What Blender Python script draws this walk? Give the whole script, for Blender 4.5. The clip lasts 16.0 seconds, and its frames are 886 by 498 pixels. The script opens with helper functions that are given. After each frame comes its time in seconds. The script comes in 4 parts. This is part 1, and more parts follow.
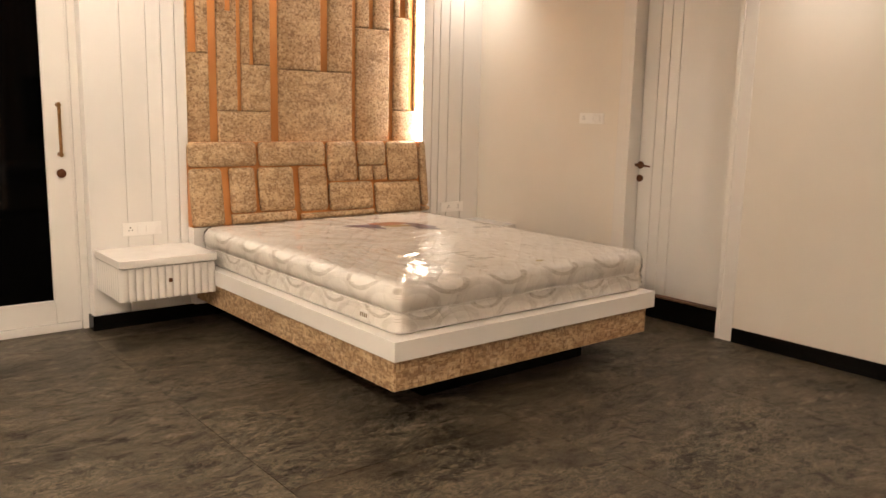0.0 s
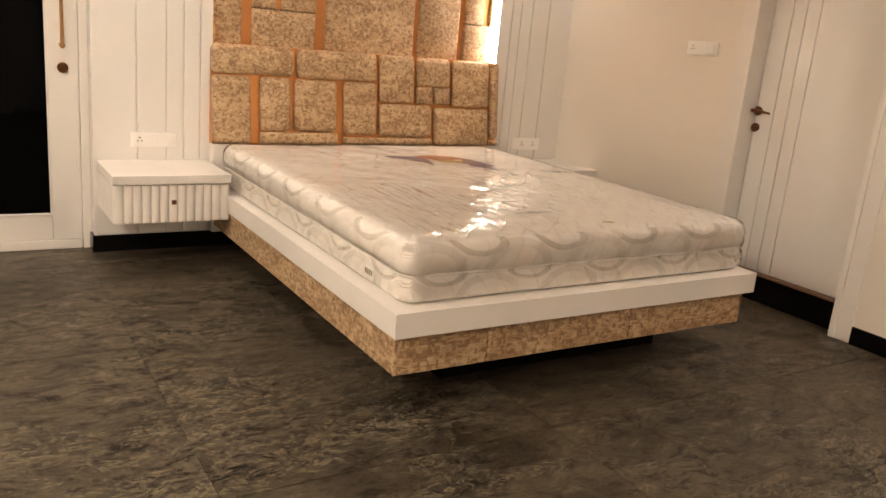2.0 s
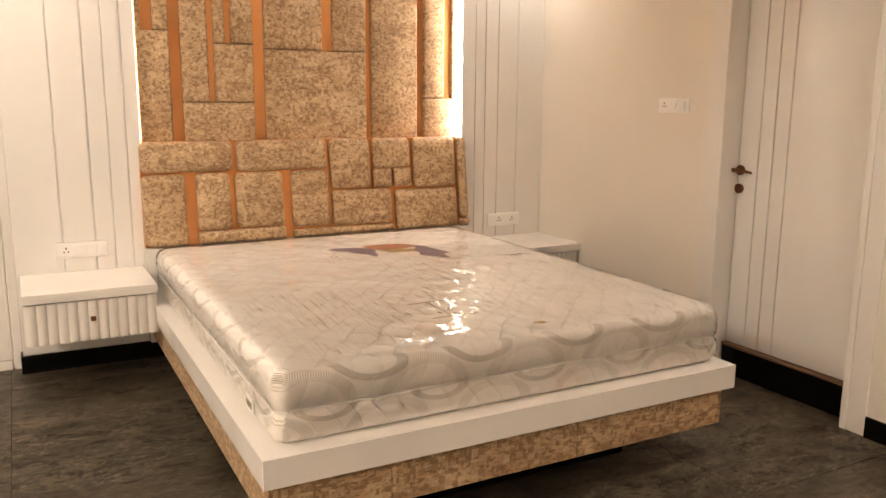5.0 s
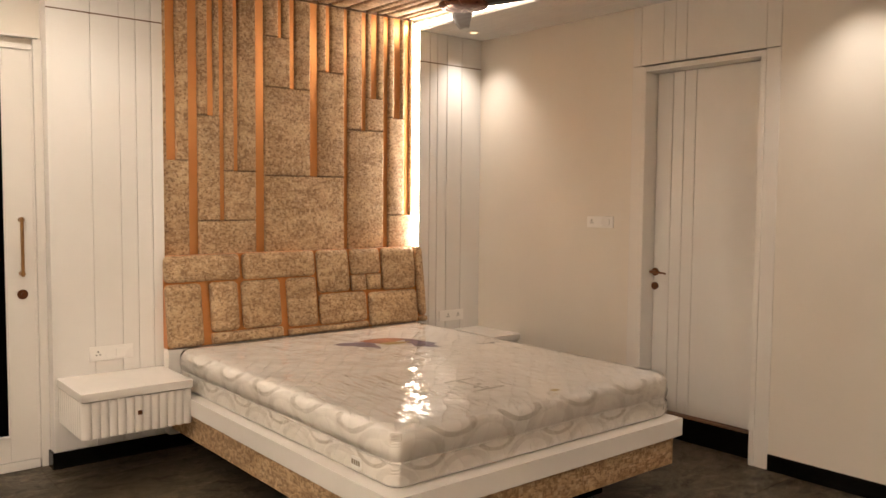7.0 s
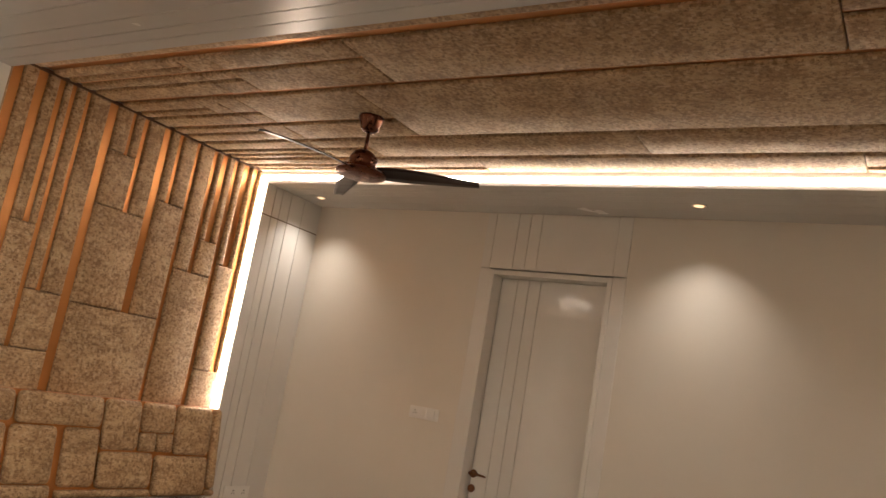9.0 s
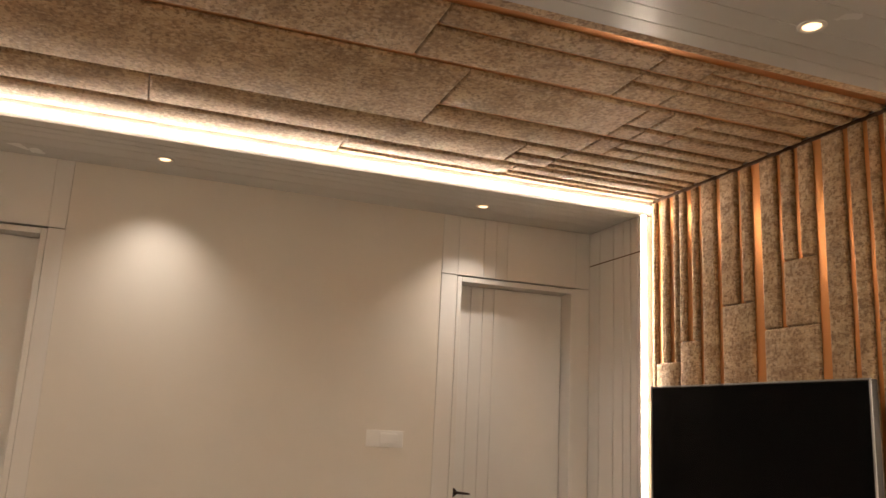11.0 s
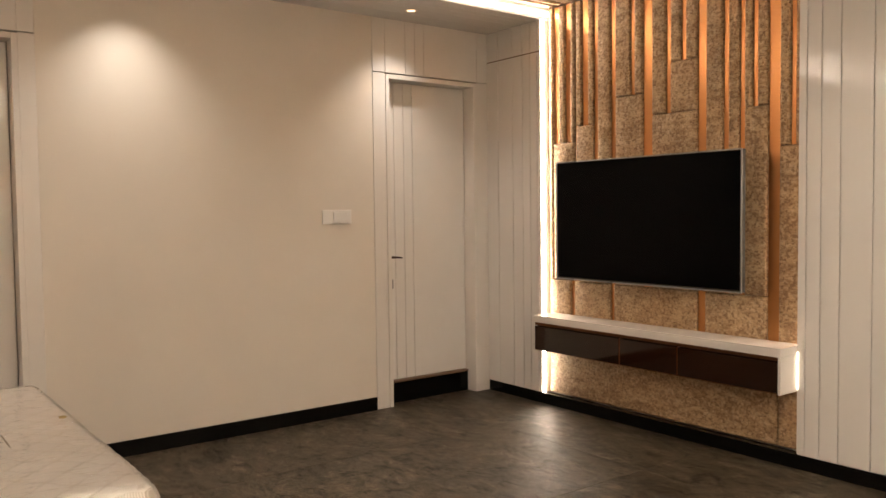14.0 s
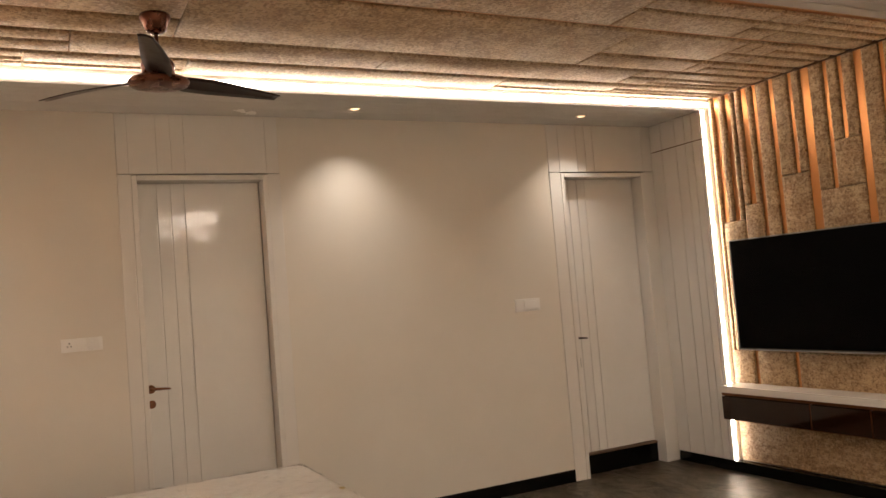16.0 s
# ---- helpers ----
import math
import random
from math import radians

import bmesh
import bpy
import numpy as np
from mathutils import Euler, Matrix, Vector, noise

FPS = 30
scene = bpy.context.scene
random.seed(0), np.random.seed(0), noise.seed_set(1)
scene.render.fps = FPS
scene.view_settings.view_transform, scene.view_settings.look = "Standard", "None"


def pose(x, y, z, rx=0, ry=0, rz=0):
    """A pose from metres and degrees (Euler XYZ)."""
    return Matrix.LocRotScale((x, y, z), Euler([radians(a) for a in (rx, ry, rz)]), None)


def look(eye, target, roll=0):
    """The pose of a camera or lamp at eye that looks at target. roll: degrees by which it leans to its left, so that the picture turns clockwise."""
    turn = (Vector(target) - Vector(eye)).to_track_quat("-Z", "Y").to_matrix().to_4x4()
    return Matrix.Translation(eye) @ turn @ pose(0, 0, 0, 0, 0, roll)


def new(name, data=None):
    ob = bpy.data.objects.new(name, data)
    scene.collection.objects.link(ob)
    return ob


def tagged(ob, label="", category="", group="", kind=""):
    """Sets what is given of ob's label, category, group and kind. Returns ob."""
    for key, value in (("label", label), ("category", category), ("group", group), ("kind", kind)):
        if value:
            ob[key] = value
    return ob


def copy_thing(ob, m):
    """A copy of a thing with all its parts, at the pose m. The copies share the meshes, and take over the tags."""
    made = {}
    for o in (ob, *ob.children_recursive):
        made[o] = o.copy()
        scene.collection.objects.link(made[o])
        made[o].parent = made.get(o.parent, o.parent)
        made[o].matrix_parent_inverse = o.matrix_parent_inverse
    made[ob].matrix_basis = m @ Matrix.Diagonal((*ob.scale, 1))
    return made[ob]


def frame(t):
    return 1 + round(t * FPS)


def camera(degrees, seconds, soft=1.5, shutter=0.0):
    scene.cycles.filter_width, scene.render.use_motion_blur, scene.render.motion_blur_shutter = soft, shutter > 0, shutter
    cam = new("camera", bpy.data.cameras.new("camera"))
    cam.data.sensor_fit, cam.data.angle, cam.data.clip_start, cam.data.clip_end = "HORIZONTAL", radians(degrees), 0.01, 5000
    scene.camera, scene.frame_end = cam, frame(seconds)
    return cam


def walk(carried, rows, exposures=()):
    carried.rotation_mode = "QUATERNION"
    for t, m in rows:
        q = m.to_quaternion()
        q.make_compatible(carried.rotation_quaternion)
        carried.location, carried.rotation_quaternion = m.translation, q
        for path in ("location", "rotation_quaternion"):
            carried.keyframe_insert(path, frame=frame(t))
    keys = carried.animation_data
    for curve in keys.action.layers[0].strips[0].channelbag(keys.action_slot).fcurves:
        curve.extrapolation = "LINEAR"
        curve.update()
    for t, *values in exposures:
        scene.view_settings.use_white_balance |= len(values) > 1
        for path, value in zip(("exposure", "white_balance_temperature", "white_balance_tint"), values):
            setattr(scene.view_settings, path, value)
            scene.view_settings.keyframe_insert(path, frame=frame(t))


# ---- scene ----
cam = camera(57.7, 16.0)
PATH = [
    (0, (-4.349, -4.898, 1.336), (-3.102, -3.371, 0.999), 1.3),
    (0.5, (-4.318, -4.871, 1.324), (-3.068, -3.347, 0.984), 1.3),
    (1, (-4.202, -4.78, 1.307), (-2.954, -3.267, 0.912), 2.0),
    (1.5, (-3.978, -4.558, 1.288), (-2.778, -3.026, 0.825), 3.7),
    (2, (-3.641, -4.388, 1.252), (-2.605, -2.756, 0.742), 5.2),
    (2.5, (-3.303, -4.255, 1.235), (-2.428, -2.537, 0.705), 5.8),
    (3, (-2.971, -4.161, 1.231), (-2.202, -2.404, 0.665), 7.9),
    (3.5, (-2.677, -4.225, 1.229), (-2.043, -2.418, 0.652), 8.1),
    (4, (-2.544, -4.274, 1.253), (-1.916, -2.433, 0.788), 5.3),
    (4.2, (-2.561, -4.269, 1.271), (-1.866, -2.438, 0.865), 4.0),
    (6.3, (-3.897, -4.298, 1.465), (-2.753, -2.695, 1.118), -1.2),
    (6.5, (-3.975, -4.347, 1.476), (-2.787, -2.766, 1.176), -0.9),
    (7, (-4.093, -4.535, 1.456), (-2.823, -2.994, 1.33), 0.5),
    (7.5, (-4.243, -4.536, 1.491), (-2.869, -3.082, 1.514), 2.9),
    (8, (-4.32, -4.411, 1.487), (-2.867, -3.044, 1.621), 6.0),
    (8.2, (-4.339, -4.321, 1.472), (-2.856, -2.989, 1.628), 7.1),
    (10.3, (-4.438, -3.186, 1.375), (-2.533, -3.141, 1.983), 5.9),
    (10.5, (-4.43, -3.116, 1.359), (-2.522, -3.276, 1.937), 5.0),
    (11, (-4.39, -2.807, 1.408), (-2.551, -3.469, 1.83), 2.9),
    (11.5, (-4.276, -2.59, 1.382), (-2.536, -3.55, 1.606), 1.8),
    (12, (-4.231, -2.355, 1.371), (-2.633, -3.558, 1.413), 0.8),
    (12.5, (-4.284, -2.165, 1.344), (-2.728, -3.421, 1.32), 2.1),
    (13, (-4.384, -2.018, 1.305), (-2.763, -3.188, 1.261), 4.0),
    (13.5, (-4.437, -1.789, 1.313), (-2.825, -2.97, 1.237), 2.1),
    (14, (-4.579, -1.513, 1.331), (-2.983, -2.714, 1.239), -0.7),
    (14.5, (-4.706, -1.306, 1.358), (-3.104, -2.502, 1.285), -2.0),
    (15, (-4.797, -1.167, 1.399), (-3.183, -2.348, 1.4), -3.9),
    (15.5, (-4.892, -1.059, 1.413), (-3.229, -2.168, 1.483), -4.6),
    (16, (-4.94, -0.992, 1.426), (-3.153, -1.885, 1.54), -4.6),
]
EXPOSURES = [(0.0, 1.45), (4.2, 1.62), (7.0, 1.15), (8.0, 0.72), (10.3, 0.5), (10.5, 0.65), (11.0, 0.88), (12.5, 1.27), (13.0, 1.2), (13.5, 1.22), (14.5, 1.21), (15.0, 1.08), (15.5, 0.88), (16.0, 0.86)]
walk(cam, [(t, look(eye, at, roll)) for t, eye, at, roll in PATH], EXPOSURES)

# ---- world and light ----
world = bpy.data.worlds.new("night")
world.use_nodes = True
scene.world = world
world.node_tree.nodes["Background"].inputs["Color"].default_value = (0.002, 0.002, 0.003, 1)
world.node_tree.nodes["Background"].inputs["Strength"].default_value = 0.3

LED_STRENGTH = 20.5
STRIP_COLOUR = (1.0, 0.84, 0.685)
SPOT_COLOUR = (1.0, 0.90, 0.80)
SPOT_POWER = 17.0
SPOT_SHARE = (0.85, 0.95, 0.95, 0.35, 0.4)
PANEL_STRENGTH = 26.0
SOFFIT = 2.630
SPOTS = [(-0.255, -0.20), (-0.277, -2.785), (-0.277, -4.517), (-2.75, -0.35), (-2.67, -4.57)]


def spot_lamp(x, y, share):
    data = bpy.data.lights.new("downlight_beam", "SPOT")
    data.energy, data.color = SPOT_POWER * share, SPOT_COLOUR
    data.spot_size, data.spot_blend, data.shadow_soft_size = radians(106), 1.0, 0.03
    ob = new("downlight_beam", data)
    ob.location = (x, y, SOFFIT - 0.012)
    return ob


for (sx, sy), share in zip(SPOTS, SPOT_SHARE):
    spot_lamp(sx, sy, share)

# ---- room plan ----
WEST, SOUTH_FACE, NORTH_FACE = -6.3, -5.38, 0.0
PAD_E, PAD_W = -0.578, -2.41


# ---- materials ----
def mat(name):
    m = bpy.data.materials.new(name)
    m.use_nodes = True
    nt = m.node_tree
    return m, nt, nt.nodes["Principled BSDF"]


def node(nt, kind, **values):
    n = nt.nodes.new(kind)
    for k, v in values.items():
        if k in n.inputs:
            n.inputs[k].default_value = v
    return n


def noise_tex(nt, scale, detail=4.0, rough=0.55, stretch=(1, 1, 1), offset=False, distortion=0.0):
    geo = nt.nodes.new("ShaderNodeNewGeometry")
    mp = nt.nodes.new("ShaderNodeMapping")
    mp.inputs["Scale"].default_value = stretch
    nt.links.new(geo.outputs["Position"], mp.inputs["Vector"])
    if offset:
        info = nt.nodes.new("ShaderNodeObjectInfo")
        mul = nt.nodes.new("ShaderNodeMath")
        mul.operation = "MULTIPLY"
        mul.inputs[1].default_value = 37.0
        nt.links.new(info.outputs["Random"], mul.inputs[0])
        nt.links.new(mul.outputs[0], mp.inputs["Location"])
    n = nt.nodes.new("ShaderNodeTexNoise")
    n.inputs["Scale"].default_value, n.inputs["Detail"].default_value = scale, detail
    n.inputs["Roughness"].default_value, n.inputs["Distortion"].default_value = rough, distortion
    nt.links.new(mp.outputs[0], n.inputs["Vector"])
    return n.outputs["Fac"]


def woven(nt, cell, scale):
    """Noise in small upright or lying rectangles, as a woven pile shows it."""
    geo = nt.nodes.new("ShaderNodeNewGeometry")
    info = nt.nodes.new("ShaderNodeObjectInfo")
    shift = math_node(nt, "MULTIPLY", info.outputs["Random"], 5.0)
    snap = nt.nodes.new("ShaderNodeVectorMath")
    snap.operation = "SNAP"
    snap.inputs[1].default_value = cell
    nt.links.new(geo.outputs["Position"], snap.inputs[0])
    add = nt.nodes.new("ShaderNodeVectorMath")
    nt.links.new(snap.outputs[0], add.inputs[0])
    nt.links.new(shift, add.inputs[1])
    n = nt.nodes.new("ShaderNodeTexNoise")
    n.inputs["Scale"].default_value, n.inputs["Detail"].default_value = scale, 1
    nt.links.new(add.outputs[0], n.inputs["Vector"])
    return n.outputs["Fac"]


def ramp(nt, fac, stops):
    r = nt.nodes.new("ShaderNodeValToRGB")
    els = r.color_ramp.elements
    while len(els) < len(stops):
        els.new(0.5)
    for e, (p, c) in zip(els, stops):
        e.position, e.color = p, (*c, 1) if len(c) == 3 else c
    nt.links.new(fac, r.inputs[0])
    return r.outputs["Color"]


def grey(nt, fac, lo, hi, a, b):
    m = nt.nodes.new("ShaderNodeMapRange")
    m.inputs["From Min"].default_value, m.inputs["From Max"].default_value = lo, hi
    m.inputs["To Min"].default_value, m.inputs["To Max"].default_value = a, b
    nt.links.new(fac, m.inputs["Value"])
    return m.outputs["Result"]


def math_node(nt, op, a, b=0.0, c=None):
    m = nt.nodes.new("ShaderNodeMath")
    m.operation = op
    for i, v in enumerate((a, b) if c is None else (a, b, c)):
        if isinstance(v, (int, float)):
            m.inputs[i].default_value = v
        else:
            nt.links.new(v, m.inputs[i])
    return m.outputs[0]


def mix(nt, fac, a, b, blend="MIX"):
    m = nt.nodes.new("ShaderNodeMix")
    m.data_type, m.blend_type = "RGBA", blend
    for i, v in ((0, fac), (6, a), (7, b)):
        if isinstance(v, (int, float)):
            m.inputs[i].default_value = v
        elif isinstance(v, tuple):
            m.inputs[i].default_value = (*v, 1)
        else:
            nt.links.new(v, m.inputs[i])
    return m.outputs[2]


def bump(nt, bsdf, height, strength, distance, socket="Normal"):
    b = nt.nodes.new("ShaderNodeBump")
    b.inputs["Strength"].default_value, b.inputs["Distance"].default_value = strength, distance
    nt.links.new(height, b.inputs["Height"])
    nt.links.new(b.outputs[0], bsdf.inputs[socket])


def simple(name, colour, rough, metal=0.0, vary=0.06, scale=6.0, bump_strength=0.08, coat=0.0):
    m, nt, p = mat(name)
    n = noise_tex(nt, scale, 5)
    c2 = tuple(max(0.0, c * (1 - vary)) for c in colour)
    nt.links.new(ramp(nt, n, [(0.3, c2), (0.7, colour)]), p.inputs["Base Color"])
    p.inputs["Metallic"].default_value = metal
    nt.links.new(grey(nt, n, 0.3, 0.7, rough * 0.85, min(1, rough * 1.15)), p.inputs["Roughness"])
    p.inputs["Coat Weight"].default_value = coat
    p.inputs["Coat Roughness"].default_value = 0.06
    if bump_strength:
        bump(nt, p, noise_tex(nt, 90, 3), bump_strength, 0.0008)
    return m


def emitter(name, colour, strength):
    m, nt, p = mat(name)
    p.inputs["Base Color"].default_value = (0.8, 0.8, 0.8, 1)
    p.inputs["Emission Color"].default_value = (*colour, 1)
    p.inputs["Emission Strength"].default_value = strength
    return m


def make_wall_paint():
    m, nt, p = mat("cream_wall_paint")
    n = noise_tex(nt, 1.6, 5)
    nt.links.new(ramp(nt, n, [(0.3, (0.715, 0.655, 0.575)), (0.7, (0.755, 0.695, 0.615))]), p.inputs["Base Color"])
    p.inputs["Roughness"].default_value = 0.55
    h = math_node(nt, "ADD", noise_tex(nt, 130, 3), noise_tex(nt, 7, 3))
    bump(nt, p, h, 0.12, 0.0015)
    return m


def make_laminate():
    m, nt, p = mat("white_gloss_laminate")
    n = noise_tex(nt, 2.2, 4)
    nt.links.new(ramp(nt, n, [(0.3, (0.76, 0.73, 0.69)), (0.7, (0.80, 0.77, 0.73))]), p.inputs["Base Color"])
    nt.links.new(grey(nt, noise_tex(nt, 5, 4), 0.3, 0.7, 0.08, 0.12), p.inputs["Roughness"])
    waves = math_node(nt, "ADD", math_node(nt, "MULTIPLY", noise_tex(nt, 3.5, 2), 3.5), math_node(nt, "MULTIPLY", noise_tex(nt, 11, 2), 0.5))
    bump(nt, p, waves, 0.22, 0.006)
    return m


def make_fabric(name="beige_crushed_velvet", scale=54, lift=0.0, tall=1.35):
    m, nt, p = mat(name)
    blots = noise_tex(nt, scale, 4, 0.62, (0.85, 0.85, tall), True, 0.5)
    small = noise_tex(nt, 95, 3, 0.6, (0.7, 0.7, 1.3), True, 0.3)
    zones = noise_tex(nt, 9, 4, 0.6, (0.8, 0.8, 1.5), True, 0.8)
    thread = noise_tex(nt, 200, 2, 0.6, (0.3, 0.3, 1.8), True)
    tone = noise_tex(nt, 2.6, 3, 0.5, (1, 1, 1), True)
    base = ramp(nt, zones, [(0.34, (0.40, 0.255, 0.130)), (0.50, (0.51, 0.345, 0.190)), (0.66, (0.60, 0.430, 0.250))])
    density = math_node(nt, "ADD", blots, math_node(nt, "MULTIPLY", math_node(nt, "SUBTRACT", zones, 0.5), 0.12))
    spots = ramp(nt, density, [(0.355 + lift, (0.9, 0.9, 0.9)), (0.385 + lift, (0.6, 0.6, 0.6)), (0.43 + lift, (0, 0, 0))])
    col = mix(nt, spots, base, (0.225, 0.132, 0.060))
    grow = 54.0 / scale
    lying = woven(nt, (0.014 * grow, 0.014 * grow, 0.0055 * grow), 60)
    upright = woven(nt, (0.0055 * grow, 0.0055 * grow, 0.012 * grow), 52)
    for cloth, shade in ((lying, (0.33, 0.205, 0.105)), (upright, (0.265, 0.155, 0.074))):
        dash = ramp(nt, math_node(nt, "ADD", cloth, math_node(nt, "MULTIPLY", math_node(nt, "SUBTRACT", zones, 0.5), 0.25)), [(0.375 + lift * 0.6, (0.85, 0.85, 0.85)), (0.405 + lift * 0.6, (0, 0, 0))])
        col = mix(nt, dash, col, shade)
    pale = ramp(nt, lying, [(0.58, (0, 0, 0)), (0.64, (0.45, 0.45, 0.45))])
    col = mix(nt, pale, col, (0.72, 0.56, 0.37))
    flecks = ramp(nt, small, [(0.58, (0, 0, 0)), (0.64, (0.6, 0.6, 0.6))])
    col = mix(nt, flecks, col, (0.20, 0.11, 0.05))
    glints = ramp(nt, small, [(0.30, (0.5, 0.5, 0.5)), (0.38, (0, 0, 0))])
    col = mix(nt, glints, col, (0.76, 0.60, 0.40))
    col = mix(nt, 0.25, col, ramp(nt, thread, [(0.3, (0.55, 0.55, 0.55)), (0.7, (1.15, 1.15, 1.15))]), "MULTIPLY")
    col = mix(nt, 0.45, col, ramp(nt, tone, [(0.35, (0.82, 0.76, 0.68)), (0.65, (1.05, 1.02, 1.0))]), "MULTIPLY")
    nt.links.new(col, p.inputs["Base Color"])
    p.inputs["Roughness"].default_value = 0.62
    p.inputs["Sheen Weight"].default_value = 0.3
    p.inputs["Sheen Roughness"].default_value = 0.35
    p.inputs["Sheen Tint"].default_value = (1.0, 0.82, 0.6, 1)
    h = math_node(nt, "ADD", math_node(nt, "MULTIPLY", blots, 1.2), math_node(nt, "MULTIPLY", small, 0.7))
    h = math_node(nt, "ADD", h, math_node(nt, "MULTIPLY", noise_tex(nt, 14, 2, 0.5, (1, 1, 1), True), 0.4))
    bump(nt, p, h, 0.5, 0.004)
    return m


def make_copper():
    m, nt, p = mat("copper_laminate")
    n = noise_tex(nt, 5, 3, 0.5)
    nt.links.new(ramp(nt, n, [(0.3, (0.57, 0.25, 0.09)), (0.7, (0.62, 0.285, 0.105))]), p.inputs["Base Color"])
    p.inputs["Metallic"].default_value = 0.95
    nt.links.new(grey(nt, n, 0.3, 0.7, 0.32, 0.38), p.inputs["Roughness"])
    return m


def make_floor():
    m, nt, p = mat("dark_slate_tile")
    big = noise_tex(nt, 1.1, 4, 0.55, (0.8, 1.4, 1), True, 1.0)
    cloud = noise_tex(nt, 3.2, 9, 0.66, (0.7, 1.3, 1), True, 0.9)
    crinkle = noise_tex(nt, 11.0, 14, 0.80, (0.75, 1.3, 1), True, 0.7)
    veins = noise_tex(nt, 5.0, 12, 0.74, (0.45, 1.9, 1), True, 1.2)
    fine = noise_tex(nt, 70, 8, 0.85, (0.6, 1.4, 1), True, 0.8)
    col = ramp(nt, cloud, [(0.34, (0.016, 0.011, 0.007)), (0.45, (0.044, 0.034, 0.021)), (0.55, (0.070, 0.055, 0.036)), (0.66, (0.098, 0.078, 0.053))])
    rough_zone = ramp(nt, big, [(0.48, (1, 1, 1)), (0.60, (0.3, 0.3, 0.3))])
    dark = ramp(nt, crinkle, [(0.450, (1, 1, 1)), (0.478, (0, 0, 0))])
    col = mix(nt, mix(nt, 1.0, dark, rough_zone, "MULTIPLY"), col, (0.012, 0.009, 0.006))
    line = ramp(nt, veins, [(0.484, (0, 0, 0)), (0.495, (0.9, 0.9, 0.9)), (0.508, (0, 0, 0))])
    col = mix(nt, mix(nt, 1.0, line, rough_zone, "MULTIPLY"), col, (0.010, 0.0075, 0.005))
    light = ramp(nt, crinkle, [(0.57, (0, 0, 0)), (0.61, (0.6, 0.6, 0.6)), (0.65, (0, 0, 0))])
    col = mix(nt, mix(nt, 1.0, light, rough_zone, "MULTIPLY"), col, (0.34, 0.28, 0.19))
    col = mix(nt, 0.65, col, ramp(nt, fine, [(0.42, (0.25, 0.25, 0.25)), (0.50, (1.0, 1.0, 1.0)), (0.60, (1.9, 1.8, 1.7))]), "MULTIPLY")
    cracks = noise_tex(nt, 13.0, 8, 0.72, (0.75, 1.3, 1), True, 1.6)
    zone = ramp(nt, noise_tex(nt, 2.1, 6, 0.65, (0.7, 1.4, 1), True, 0.8), [(0.44, (0.95, 0.95, 0.95)), (0.54, (0.10, 0.10, 0.10))])
    gap = ramp(nt, cracks, [(0.44, (0, 0, 0)), (0.475, (1, 1, 1)), (0.500, (0, 0, 0))])
    col = mix(nt, mix(nt, 1.0, gap, zone, "MULTIPLY"), col, (0.006, 0.004, 0.003))
    edge = ramp(nt, cracks, [(0.500, (0, 0, 0)), (0.525, (0.9, 0.9, 0.9)), (0.55, (0, 0, 0))])
    col = mix(nt, mix(nt, 1.0, edge, zone, "MULTIPLY"), col, (0.30, 0.245, 0.165))
    nt.links.new(col, p.inputs["Base Color"])
    nt.links.new(grey(nt, crinkle, 0.35, 0.65, 0.42, 0.28), p.inputs["Roughness"])
    nt.links.new(grey(nt, crinkle, 0.40, 0.47, 0.20, 0.45), p.inputs["Specular IOR Level"])
    p.inputs["Specular Tint"].default_value = (1.0, 0.86, 0.68, 1)
    h = math_node(nt, "ADD", math_node(nt, "MULTIPLY", mix(nt, 1.0, crinkle, rough_zone, "MULTIPLY"), 2.2), math_node(nt, "MULTIPLY", fine, 0.9))
    h = math_node(nt, "ADD", h, math_node(nt, "MULTIPLY", cloud, 1.2))
    h = math_node(nt, "ADD", h, math_node(nt, "MULTIPLY", mix(nt, 1.0, gap, zone, "MULTIPLY"), -0.5))
    bump(nt, p, h, 0.5, 0.005)
    return m


